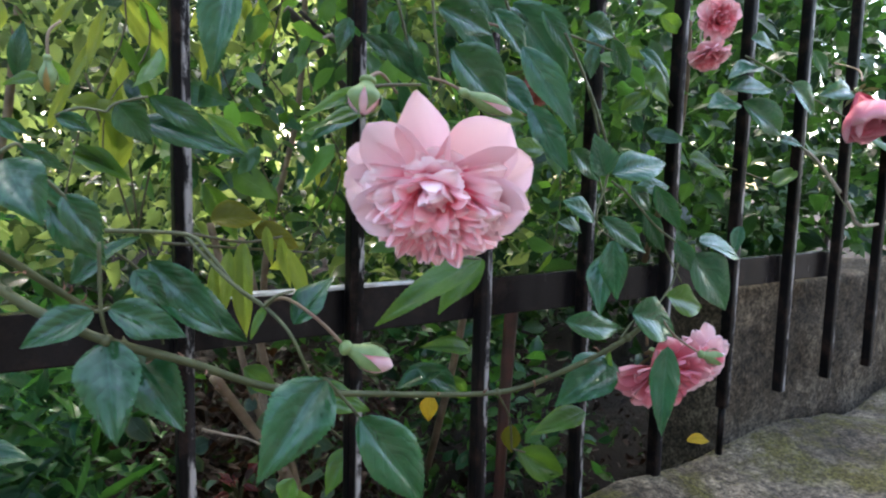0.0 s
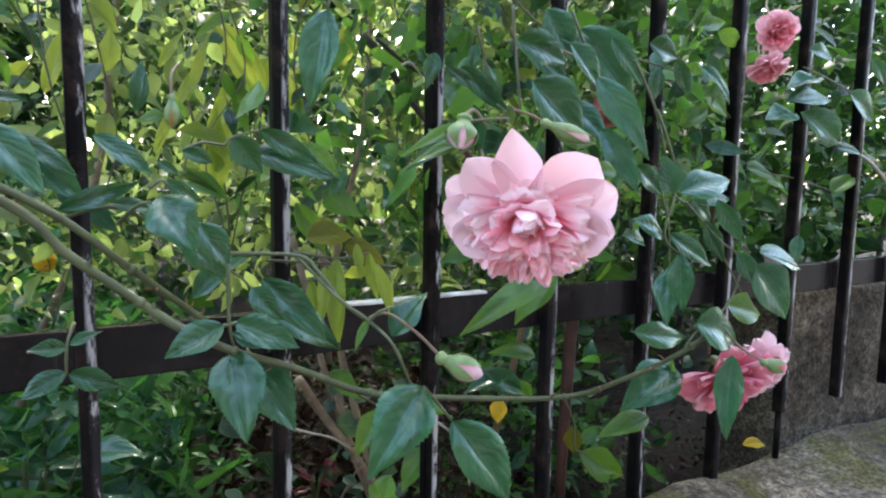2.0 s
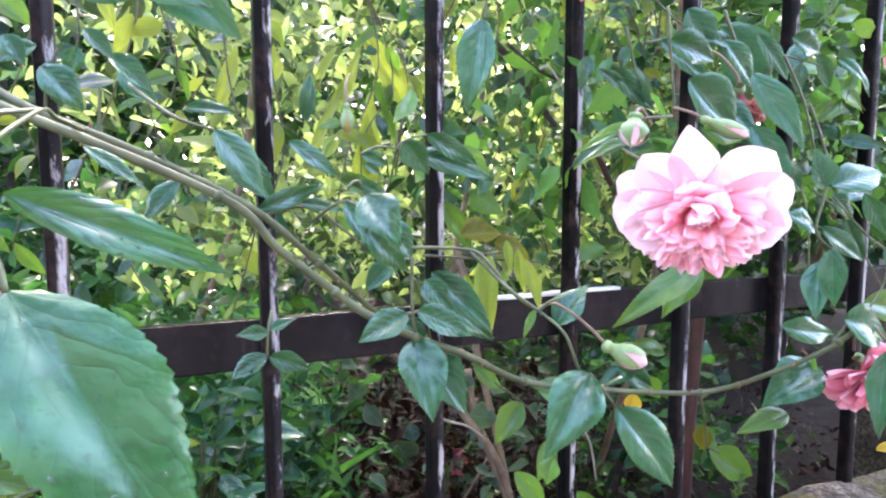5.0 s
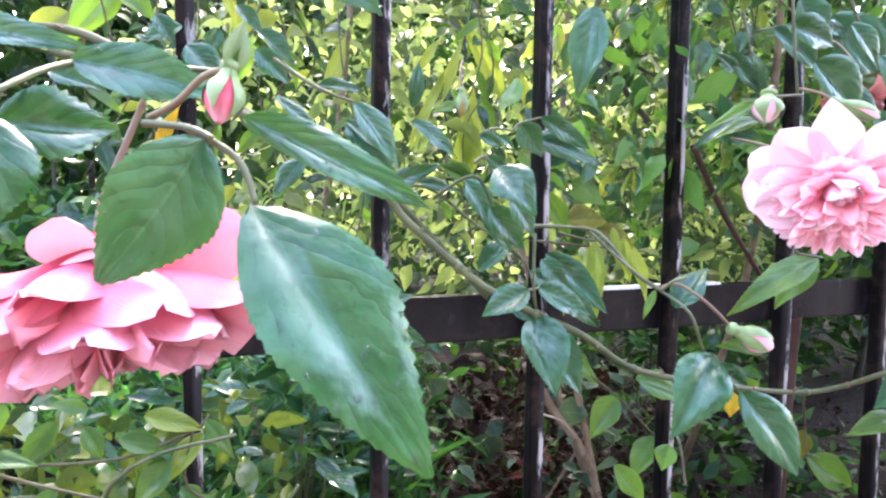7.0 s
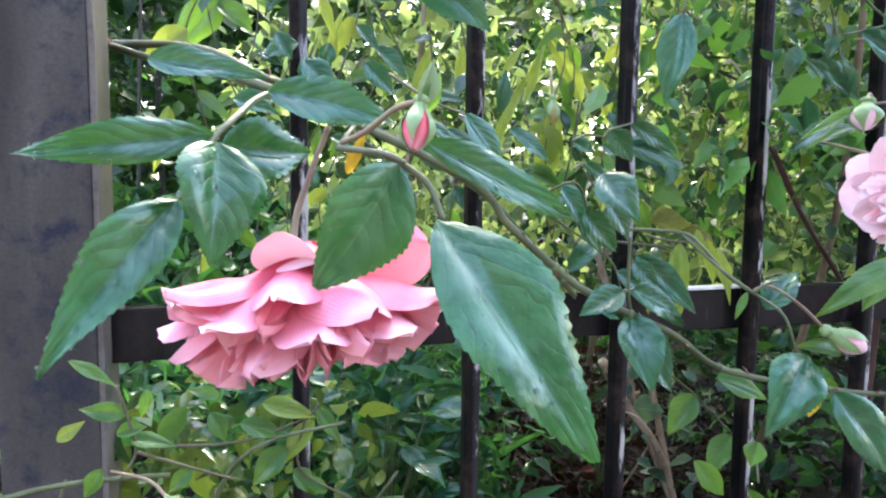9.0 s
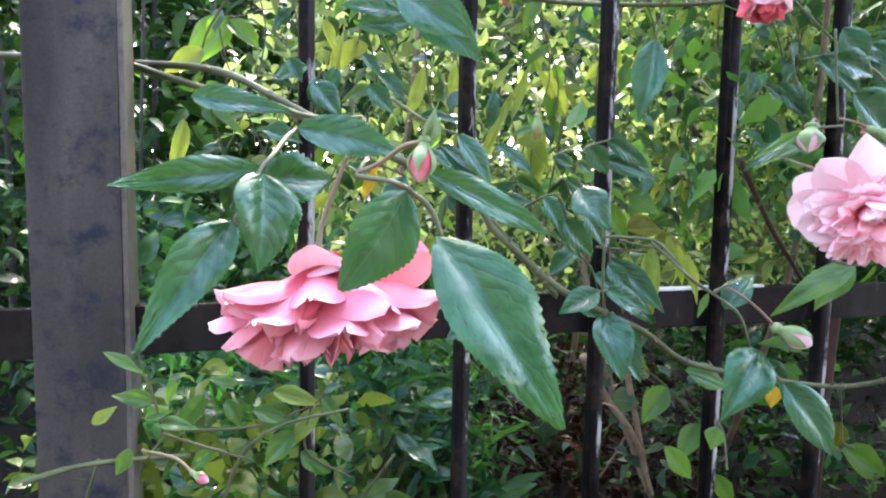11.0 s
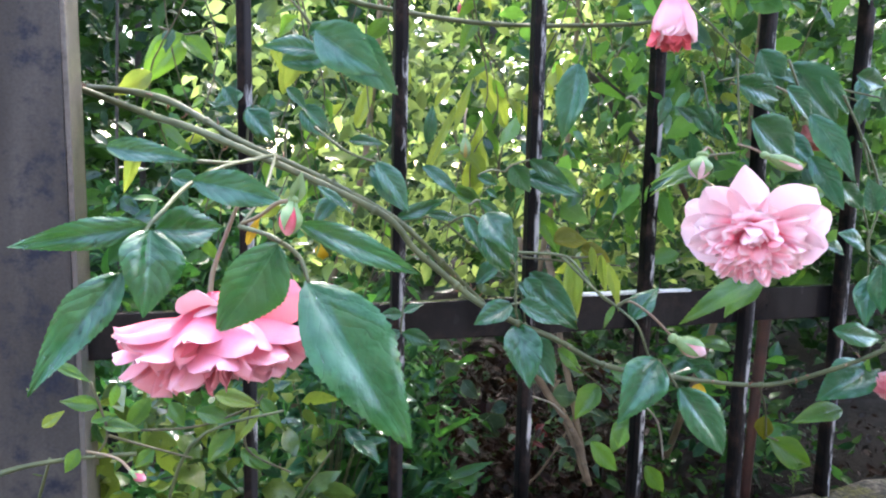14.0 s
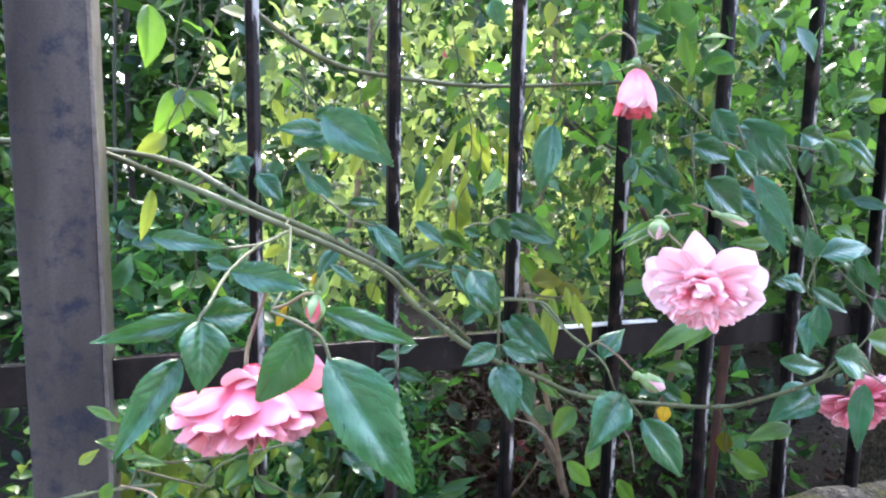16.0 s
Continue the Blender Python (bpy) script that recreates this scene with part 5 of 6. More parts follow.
leaf_spray('', [
    ((-0.164, -0.262, 1.112), (-0.209, -0.272, 1.105), 0.28, 'wet'),
    ((-0.163, -0.262, 1.110), (-0.165, -0.275, 1.078), 0.80, 'wet'),
    ((-0.163, -0.250, 1.109), (-0.137, -0.240, 1.109), 0.75, 'wet'),
    ((-0.173, -0.270, 1.094), (-0.200, -0.290, 1.055), 0.36, 'wet'),
    ((-0.104, -0.260, 1.112), (-0.051, -0.255, 1.088), 0.26, 'wet'),
], [
    [(-0.109, -0.150, 1.143), (-0.129, -0.180, 1.138), (-0.142, -0.210, 1.133), (-0.152, -0.235, 1.126), (-0.159, -0.255, 1.117), (-0.164, -0.262, 1.111), (-0.168, -0.268, 1.102), (-0.172, -0.270, 1.094)],
])
leaf_spray('', [
    ((-0.114, -0.270, 1.105), (-0.138, -0.272, 1.070), 0.68, 'wet'),
    ((-0.103, -0.270, 1.089), (-0.064, -0.295, 1.024), 0.50, 'wet'),
], [
    [(-0.129, -0.250, 1.110), (-0.118, -0.265, 1.108), (-0.112, -0.270, 1.105)],
    [(-0.118, -0.265, 1.108), (-0.106, -0.270, 1.100), (-0.102, -0.275, 1.089)],
])
leaf_spray('', [
    ((-0.149, -0.230, 1.129), (-0.109, -0.240, 1.119), 0.42, 'blue'),
    ((-0.191, -0.190, 1.144), (-0.149, -0.200, 1.138), 0.30, 'blue'),
    ((-0.161, -0.200, 1.130), (-0.145, -0.200, 1.125), 0.60, 'blue'),
    ((-0.129, -0.230, 1.115), (-0.119, -0.230, 1.111), 0.50, 'blue'),
    ((-0.091, -0.200, 1.127), (-0.072, -0.200, 1.112), 0.30, 'blue'),
    ((-0.126, -0.250, 1.102), (-0.120, -0.250, 1.115), 0.30, 'yellow'),
    ((-0.107, -0.270, 1.119), (-0.102, -0.270, 1.131), 0.40, 'mid'),
], [
    [(-0.102, -0.055, 1.142), (-0.108, -0.110, 1.143), (-0.109, -0.150, 1.143), (-0.118, -0.220, 1.123), (-0.129, -0.250, 1.110)],
    [(-0.149, -0.200, 1.138), (-0.129, -0.180, 1.138), (-0.109, -0.150, 1.143)],
])
leaf_spray('', [
    ((-0.078, -0.100, 1.212), (-0.113, -0.100, 1.213), 0.50, 'blue'),
    ((-0.082, -0.110, 1.224), (-0.041, -0.120, 1.197), 0.70, 'blue'),
    ((-0.085, -0.100, 1.222), (-0.072, -0.100, 1.232), 0.50, 'blue'),
], [
    [(-0.081, -0.100, 1.226), (-0.092, -0.100, 1.239), (-0.106, -0.100, 1.251)],
])
leaf_spray('', [
    ((-0.182, 0.180, 1.267), (-0.221, 0.180, 1.216), 0.55, 'mid'),
    ((-0.185, 0.180, 1.263), (-0.155, 0.180, 1.239), 0.70, 'mid'),
    ((-0.218, 0.100, 1.161), (-0.230, 0.100, 1.111), 0.30, 'light'),
    ((-0.101, 0.100, 1.254), (-0.091, 0.100, 1.224), 0.35, 'light'),
], [
    [(-0.206, 0.180, 1.273), (-0.182, 0.180, 1.267), (-0.152, 0.180, 1.278)],
])
leaf_spray('', [
    ((-0.126, -0.020, 1.191), (-0.149, -0.020, 1.178), 0.60, 'wet'),
    ((-0.120, -0.020, 1.183), (-0.116, -0.020, 1.158), 0.75, 'wet'),
    ((-0.136, -0.020, 1.176), (-0.152, -0.020, 1.183), 0.50, 'wet'),
    ((-0.106, -0.020, 1.192), (-0.112, -0.020, 1.173), 0.60, 'wet'),
], [
    [(-0.124, -0.020, 1.154), (-0.122, -0.020, 1.173), (-0.116, -0.020, 1.190)],
])
leaf_spray('', [
    ((-0.210, 0.050, 1.325), (-0.215, 0.050, 1.271), 0.60, 'mid'),
], [
    [(-0.210, 0.050, 1.325), (-0.207, 0.050, 1.348)],
])
leaf_spray('', [
    ((-0.151, -0.030, 0.960), (-0.118, -0.030, 0.948), 0.45, 'light'),
    ((-0.118, -0.030, 0.946), (-0.137, -0.030, 0.919), 0.48, 'light'),
    ((-0.117, -0.030, 0.954), (-0.101, -0.030, 0.928), 0.40, 'mid'),
    ((-0.165, -0.030, 0.948), (-0.137, -0.030, 0.937), 0.50, 'mid'),
    ((-0.137, -0.030, 0.930), (-0.157, -0.030, 0.906), 0.60, 'mid'),
    ((-0.183, -0.030, 0.957), (-0.174, -0.030, 0.937), 0.60, 'mid'),
    ((-0.197, -0.030, 0.962), (-0.214, -0.030, 0.938), 0.50, 'mid'),
    ((-0.132, -0.030, 0.914), (-0.117, -0.030, 0.895), 0.60, 'mid'),
    ((-0.110, -0.030, 0.896), (-0.128, -0.030, 0.908), 0.50, 'mid'),
], [
    [(-0.207, -0.030, 0.937), (-0.163, -0.030, 0.936), (-0.124, -0.030, 0.948), (-0.115, -0.030, 0.957)],
    [(-0.124, -0.030, 0.948), (-0.128, -0.030, 0.914), (-0.094, -0.030, 0.890)],
])
leaf_spray('', [
    ((-0.225, -0.060, 0.969), (-0.249, -0.060, 0.974), 0.50, 'mid'),
    ((-0.254, -0.060, 1.002), (-0.230, -0.060, 0.986), 0.30, 'mid'),
    ((-0.261, -0.060, 0.957), (-0.247, -0.060, 0.967), 0.50, 'light'),
    ((-0.224, -0.060, 0.954), (-0.200, -0.060, 0.948), 0.50, 'mid'),
    ((-0.231, -0.060, 0.958), (-0.215, -0.060, 0.961), 0.60, 'mid'),
    ((-0.191, -0.060, 0.934), (-0.204, -0.060, 0.921), 0.60, 'mid'),
    ((-0.214, -0.060, 0.983), (-0.218, -0.060, 0.967), 0.50, 'mid'),
    ((-0.239, -0.060, 0.939), (-0.248, -0.060, 0.923), 0.60, 'mid'),
    ((-0.175, -0.060, 0.976), (-0.193, -0.060, 0.981), 0.50, 'mid'),
], [
    [(-0.230, -0.060, 0.986), (-0.225, -0.060, 0.969), (-0.221, -0.060, 0.947), (-0.230, -0.060, 0.931)],
    [(-0.221, -0.060, 0.947), (-0.191, -0.060, 0.934), (-0.166, -0.060, 0.924)],
])
leaf_spray('', [
    ((0.058, -0.040, 1.042), (0.092, -0.040, 1.066), 0.40, 'dark'),
    ((0.090, -0.040, 1.134), (0.152, -0.040, 1.116), 0.32, 'dark'),
    ((0.083, -0.040, 1.015), (0.102, -0.040, 1.008), 0.80, 'dark'),
    ((0.096, -0.040, 1.041), (0.153, -0.040, 0.999), 0.40, 'dark'),
    ((0.080, -0.080, 1.011), (0.103, -0.100, 0.970), 0.60, 'dark'),
    ((0.102, -0.040, 1.008), (0.081, -0.040, 1.017), 0.70, 'dark'),
    ((-0.033, -0.040, 1.138), (-0.001, -0.040, 1.116), 0.40, 'dark'),
    ((0.014, -0.040, 1.101), (0.043, -0.040, 1.096), 0.35, 'dark'),
    ((-0.011, -0.040, 1.097), (0.030, -0.040, 1.113), 0.30, 'dark'),
], [
    [(-0.009, -0.040, 1.093), (0.020, -0.040, 1.098), (0.055, -0.040, 1.074), (0.094, -0.040, 1.046), (0.105, -0.040, 1.002)],
])
leaf_spray('', [
    ((-0.066, -0.090, 1.225), (-0.026, -0.100, 1.188), 0.60, 'blue'),
    ((-0.102, -0.090, 1.205), (-0.066, -0.090, 1.210), 0.50, 'blue'),
    ((-0.140, -0.030, 1.194), (-0.131, -0.030, 1.178), 0.70, 'blue'),
    ((-0.124, -0.030, 1.178), (-0.104, -0.030, 1.155), 0.70, 'blue'),
    ((-0.031, -0.030, 1.137), (0.002, -0.030, 1.101), 0.45, 'blue'),
    ((-0.056, -0.030, 1.115), (-0.076, -0.030, 1.090), 0.50, 'blue'),
    ((-0.085, -0.030, 1.179), (-0.066, -0.030, 1.160), 0.60, 'blue'),
    ((0.150, -0.030, 1.230), (0.138, -0.030, 1.165), 0.45, 'blue'),
    ((0.083, -0.030, 1.339), (0.095, -0.030, 1.315), 0.70, 'blue'),
    ((0.039, -0.060, 1.096), (0.073, -0.060, 1.053), 0.40, 'dark'),
], [
    [(-0.095, -0.030, 1.169), (-0.093, -0.030, 1.135), (-0.056, -0.030, 1.115)],
    [(0.156, -0.030, 1.252), (0.150, -0.030, 1.230)],
])
leaf_spray('', [
    ((0.321, -0.050, 1.250), (0.349, -0.050, 1.214), 0.70, 'blue'),
    ((0.356, -0.050, 1.240), (0.415, -0.050, 1.189), 0.62, 'blue'),
    ((0.295, -0.050, 1.224), (0.344, -0.050, 1.195), 0.40, 'blue'),
    ((0.374, -0.050, 1.226), (0.323, -0.050, 1.230), 0.30, 'blue'),
    ((0.453, -0.050, 1.235), (0.441, -0.050, 1.207), 0.60, 'blue'),
    ((0.316, -0.120, 1.154), (0.333, -0.140, 1.112), 0.42, 'blue'),
    ((0.300, -0.100, 1.174), (0.324, -0.120, 1.144), 0.50, 'blue'),
    ((0.490, -0.050, 1.199), (0.471, -0.050, 1.223), 0.50, 'blue'),
    ((0.504, -0.050, 1.224), (0.546, -0.050, 1.194), 0.40, 'blue'),
    ((0.317, 0.000, 1.339), (0.332, 0.000, 1.287), 0.40, 'mid'),
    ((0.239, 0.000, 1.344), (0.289, 0.000, 1.331), 0.40, 'blue'),
], [
    [(0.248, -0.020, 1.302), (0.262, -0.050, 1.271), (0.319, -0.050, 1.236), (0.377, -0.050, 1.226), (0.465, -0.050, 1.205)],
    [(0.279, -0.050, 1.220), (0.319, -0.050, 1.230)],
])
leaf_spray('', [
    ((0.490, -0.060, 1.103), (0.518, -0.060, 1.080), 0.50, 'dark'),
    ((0.430, -0.060, 1.064), (0.402, -0.060, 1.072), 0.60, 'dark'),
    ((0.396, -0.120, 1.054), (0.382, -0.130, 1.011), 0.50, 'blue'),
    ((0.510, -0.060, 1.080), (0.540, -0.060, 1.043), 0.40, 'dark'),
    ((0.541, -0.060, 1.105), (0.491, -0.060, 1.097), 0.40, 'dark'),
    ((0.415, -0.060, 1.132), (0.449, -0.060, 1.107), 0.50, 'dark'),
    ((0.312, -0.140, 1.125), (0.274, -0.140, 1.126), 0.35, 'mid'),
], [
    [(0.438, -0.060, 1.132), (0.460, -0.060, 1.082), (0.465, -0.060, 1.037)],
    [(0.465, -0.060, 1.107), (0.510, -0.060, 1.080), (0.571, -0.060, 1.011)],
])
leaf_spray('', [
    ((0.137, -0.020, 1.141), (0.162, -0.020, 1.119), 0.40, 'mid'),
    ((0.107, -0.020, 1.138), (0.121, -0.020, 1.126), 0.60, 'mid'),
    ((0.166, -0.020, 1.068), (0.197, -0.020, 1.055), 0.70, 'brown'),
    ((0.144, -0.040, 1.057), (0.140, -0.040, 1.017), 0.28, 'light'),
    ((0.182, -0.040, 1.057), (0.196, -0.040, 1.014), 0.25, 'light'),
    ((0.146, 0.030, 1.098), (0.169, 0.030, 1.057), 0.40, 'mid'),
    ((0.188, -0.150, 1.139), (0.147, -0.150, 1.122), 0.20, 'mid'),
], [
    [(0.109, -0.020, 1.061), (0.157, -0.020, 1.056), (0.208, -0.020, 1.051)],
])
leaf_spray('', [
    ((0.222, 0.030, 0.919), (0.197, 0.030, 0.884), 0.60, 'mid'),
    ((0.204, -0.020, 0.949), (0.253, -0.020, 0.928), 0.50, 'mid'),
    ((0.266, 0.030, 0.877), (0.241, 0.030, 0.841), 0.60, 'mid'),
    ((0.186, -0.020, 0.882), (0.216, -0.020, 0.850), 0.45, 'mid'),
    ((0.285, 0.030, 0.823), (0.309, 0.030, 0.790), 0.50, 'mid'),
    ((0.173, 0.030, 0.959), (0.201, 0.030, 0.933), 0.60, 'mid'),
    ((0.385, 0.030, 0.947), (0.331, 0.030, 0.956), 0.40, 'mid'),
    ((0.360, 0.030, 0.925), (0.382, 0.030, 0.901), 0.60, 'mid'),
], [
    [(0.194, 0.030, 0.940), (0.222, 0.030, 0.919), (0.266, 0.030, 0.877)],
])

# ---- vines just behind the fence: strands with drooping leaves ----
vine_leaf = []
rng = random.Random(5)
for k in range(8):
    bm = bmesh.new()
    lay = bm.loops.layers.uv.new("UVMap")
    add_grid(bm, leaf_grid(1.0, rng.uniform(0.28, 0.5), 9, 4, rng.uniform(0.1, 0.5), rng.uniform(0.05, 0.3), 0.02, 0.05, rng), Matrix(), lay)
    me = bpy.data.meshes.new("leaf")
    bm.to_mesh(me)
    bm.free()
    me.materials.append(LEAF[("mid", "light", "mid", "blue", "mid", "light", "mid", "dark")[k]])
    vine_leaf.append(me)


def vine_strand(x, y, z0, z1, lean, n, rng):
    top = thing("vine_strand", "hanging vine strand with yellow-green drooping leaves", "vine", (x, y, z0), "vines behind the fence")
    pts = [(lean * k / 5 + 0.02 * math.sin(k * 1.7 + x * 30), 0.015 * math.sin(k + x * 50), (z1 - z0) * k / 5) for k in range(6)]
    link_mesh("stem", tube(pts, 0.0009, 0.0006, 6, 4), STALK, top)
    for k in range(n):
        f = (k + rng.random()) / n * 5
        i = min(4, int(f))
        p = Vector(pts[i]).lerp(Vector(pts[i + 1]), f - i)
        d = Vector((rng.uniform(-1, 1), rng.uniform(-0.7, 0.7), rng.uniform(-1.3, 0.1)))
        leaf = new("leaf", rng.choice(vine_leaf))
        leaf.parent = top
        s = rng.uniform(0.019, 0.038)
        leaf.matrix_basis = aim(p, p + d, Vector((rng.uniform(-0.7, 0.7), -1, rng.uniform(0, 1)))) @ Matrix.Scale(s, 4)
    return top


rng = random.Random(17)
for k in range(26):
    x = -0.19 + 0.027 * k + rng.uniform(-0.02, 0.02)
    vine_strand(x, rng.uniform(0.05, 0.16), rng.uniform(1.28, 1.5), rng.uniform(1.0, 1.12), rng.uniform(-0.05, 0.05), 10, rng)


def shrub(seed, n, lo, hi, down, wide, gap, size=(0.45, 1.45), density=2.2, rounded=True):
    """Leaves in clumps through a box, leaving gaps where the noise is low."""
    rng = random.Random(seed)
    made = 0
    while made < n:
        p = Vector([rng.uniform(a, b) for a, b in zip(lo, hi)])
        off = [(v - (a + b) / 2) / ((b - a) / 2) for v, a, b in zip(p, lo, hi)]
        edge = abs(off[0]) ** 4 + abs(off[1]) ** 4 + max(0.0, off[2]) ** 4
        if rounded and edge > 1.0 + 0.9 * noise.noise(p * density * 0.6 + Vector((0, seed, 0))):
            continue
        if noise.noise(p * density + Vector((seed, 0, 0))) < gap:
            continue
        way = Vector((rng.uniform(-1, 1) * wide, rng.uniform(-1, 1) * wide, rng.uniform(-1.0, 0.5) - down))
        face = Vector((rng.uniform(-1.2, 1.2), rng.uniform(-1.3, 0.9), rng.uniform(-0.2, 1.6)))
        yield p, way, face, rng.uniform(*size)
        made += 1


def bush(name, label, category, material, stems, masses, bark):
    top = thing(name, label, category, masses[0][1])
    at = Vector(masses[0][1])
    for i, s in enumerate(stems):
        link_mesh("stem", tube([Vector(p) - at for p in s[0]], s[1], s[1] * 0.5, 8, 5), bark, top)
    for i, (seed, lo, hi, n, down, wide, gap, length, ratio, dens) in enumerate(masses):
        ob = leaf_mass("crown", "", "", material, shrub(seed, n, lo, hi, down, wide, gap, density=dens), seed, length, ratio, parent=top)
        ob.location = -at
    return top


# Vine and rose crowns are carried up past the view to shade the soil.
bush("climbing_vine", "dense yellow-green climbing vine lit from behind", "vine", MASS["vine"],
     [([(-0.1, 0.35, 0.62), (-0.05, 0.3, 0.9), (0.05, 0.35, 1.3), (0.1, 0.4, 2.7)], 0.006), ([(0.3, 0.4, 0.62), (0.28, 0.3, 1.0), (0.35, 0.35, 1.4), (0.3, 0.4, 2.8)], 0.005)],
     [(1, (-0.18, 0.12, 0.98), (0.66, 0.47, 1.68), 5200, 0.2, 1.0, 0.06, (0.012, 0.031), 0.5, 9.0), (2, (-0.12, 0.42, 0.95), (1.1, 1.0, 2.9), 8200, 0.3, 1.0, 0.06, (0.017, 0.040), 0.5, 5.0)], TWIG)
bush("rose_bush", "dense dark-green climbing rose foliage over the fence", "rose bush", MASS["rose"],
     [([(0.9, 0.25, 0.98), (0.8, 0.12, 1.2), (0.7, 0.05, 1.4)], 0.005), ([(0.5, 0.3, 0.64), (0.45, 0.12, 1.0), (0.42, 0.06, 1.3), (0.4, 0.05, 1.6)], 0.005)],
     [(3, (0.26, 0.02, 1.04), (0.86, 0.32, 2.3), 3200, 0.2, 1.0, -0.1, (0.014, 0.034), 0.58, 10.0), (4, (0.12, -0.03, 1.10), (0.62, 0.14, 1.6), 1000, 0.3, 1.0, 0.0, (0.015, 0.034), 0.5, 10.0)], TWIG)
bush("side_shrub", "dense dark evergreen shrub beyond the pier", "shrub", MASS["deep"],
     [([(1.4, 0.7, 0.6), (1.45, 0.7, 1.1), (1.4, 0.75, 1.8)], 0.01), ([(2.6, 0.8, 0.6), (2.65, 0.8, 1.1), (2.6, 0.85, 1.9)], 0.012)],
     [(21, (0.66, 0.02, 1.02), (1.6, 0.36, 1.75), 1500, 0.2, 1.0, -0.15, (0.018, 0.042), 0.58, 10.0), (14, (0.62, 0.34, 0.9), (2.4, 1.1, 2.0), 3800, 0.2, 1.0, -0.2, (0.03, 0.06), 0.55, 6.0), (15, (1.3, 0.45, 0.9), (4.5, 1.6, 2.2), 5000, 0.2, 1.0, -0.25, (0.04, 0.09), 0.55, 3.0)], DARKTWIG)
bush("ground_shrub", "feathery dark-green shrub behind the fence foot", "shrub", MASS["herb"],
     [([(-0.2, 0.4, 0.62), (-0.15, 0.35, 0.8), (-0.1, 0.33, 0.95)], 0.004)],
     [(5, (-0.27, 0.10, 0.66), (0.12, 0.55, 0.93), 2300, -0.5, 1.0, -0.20, (0.02, 0.055), 0.24, 11.0), (6, (-0.5, 0.5, 0.68), (0.10, 1.2, 1.1), 1300, -0.3, 1.0, -0.2, (0.03, 0.07), 0.4, 6.0), (7, (0.45, 0.16, 0.66), (0.80, 0.45, 0.88), 240, -0.3, 1.0, 0.0, (0.02, 0.04), 0.5, 9.0), (34, (-0.06, 0.12, 0.74), (0.15, 0.36, 0.985), 1100, -0.2, 1.0, -0.05, (0.012, 0.034), 0.3, 14.0)], CANE)
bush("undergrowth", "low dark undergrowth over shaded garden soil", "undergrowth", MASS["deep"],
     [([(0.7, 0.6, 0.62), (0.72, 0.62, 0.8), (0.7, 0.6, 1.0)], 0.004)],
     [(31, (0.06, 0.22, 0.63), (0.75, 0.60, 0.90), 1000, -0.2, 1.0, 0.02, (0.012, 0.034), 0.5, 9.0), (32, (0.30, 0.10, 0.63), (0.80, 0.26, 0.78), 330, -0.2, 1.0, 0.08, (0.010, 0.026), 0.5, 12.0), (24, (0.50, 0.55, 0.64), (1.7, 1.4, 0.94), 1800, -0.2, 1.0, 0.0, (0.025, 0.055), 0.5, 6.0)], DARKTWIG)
bush("ivy_patch", "variegated ivy over dark soil", "ivy", MASS["ivy"],
     [([(0.1, 0.2, 0.68), (0.2, 0.15, 0.75), (0.25, 0.12, 0.85)], 0.002)],
     [(8, (0.10, 0.10, 0.70), (0.34, 0.35, 0.98), 34, 0.0, 1.0, 0.0, (0.02, 0.034), 0.8, 9.0), (23, (0.20, 0.05, 0.80), (0.30, 0.11, 0.95), 34, 0.0, 1.0, -0.3, (0.014, 0.026), 0.85, 9.0)], TWIG)
bush("low_rose_shrub", "fresh light-green rose shoots below a drooping rose", "rose bush", MASS["fresh"],
     [([(-0.22, 0.06, 0.64), (-0.20, 0.0, 0.80), (-0.17, -0.03, 0.92), (-0.10, -0.05, 0.95)], 0.0022), ([(-0.30, 0.06, 0.64), (-0.29, -0.01, 0.82), (-0.26, -0.05, 0.93)], 0.002), ([(-0.12, 0.08, 0.64), (-0.10, 0.03, 0.80), (-0.06, -0.02, 0.90)], 0.002)],
     [(16, (-0.34, -0.015, 0.78), (-0.04, 0.11, 0.955), 560, 0.1, 1.0, -0.05, (0.013, 0.030), 0.58, 14.0)], CANE)
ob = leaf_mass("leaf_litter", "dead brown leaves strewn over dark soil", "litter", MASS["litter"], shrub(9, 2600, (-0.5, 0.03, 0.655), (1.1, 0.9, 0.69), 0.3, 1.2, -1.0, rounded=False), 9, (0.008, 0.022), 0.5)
ob = leaf_mass("leaf_heap", "heap of dead leaves and broken bark, darkened for shade", "litter", MASS["litter"], shrub(33, 2400, (0.13, 0.14, 0.64), (0.44, 0.46, 0.90), 0.2, 1.2, -0.25), 33, (0.008, 0.024), 0.5)
bush("far_hedge", "tall dark hedge of small trees with sky between", "hedge", MASS["deep"],
     [([(-1.2, 2.2, 0.6), (-1.1, 2.2, 1.6), (-1.2, 2.3, 3.0)], 0.03), ([(-0.4, 1.6, 0.6), (-0.42, 1.6, 1.4), (-0.38, 1.65, 2.4)], 0.012), ([(0.9, 2.4, 0.6), (1.0, 2.4, 1.6), (1.1, 2.5, 3.0)], 0.03), ([(2.0, 2.0, 0.6), (2.1, 2.0, 1.6), (2.2, 2.1, 3.0)], 0.025)],
     [(10, (-0.3, 1.1, 0.6), (2.6, 1.9, 2.5), 4600, 0.1, 1.0, -0.02, (0.04, 0.085), 0.5, 3.0), (11, (-3.0, 2.0, 0.6), (5.0, 3.2, 3.2), 9000, 0.1, 1.0, -0.10, (0.06, 0.14), 0.55, 2.0)], DARKTWIG)
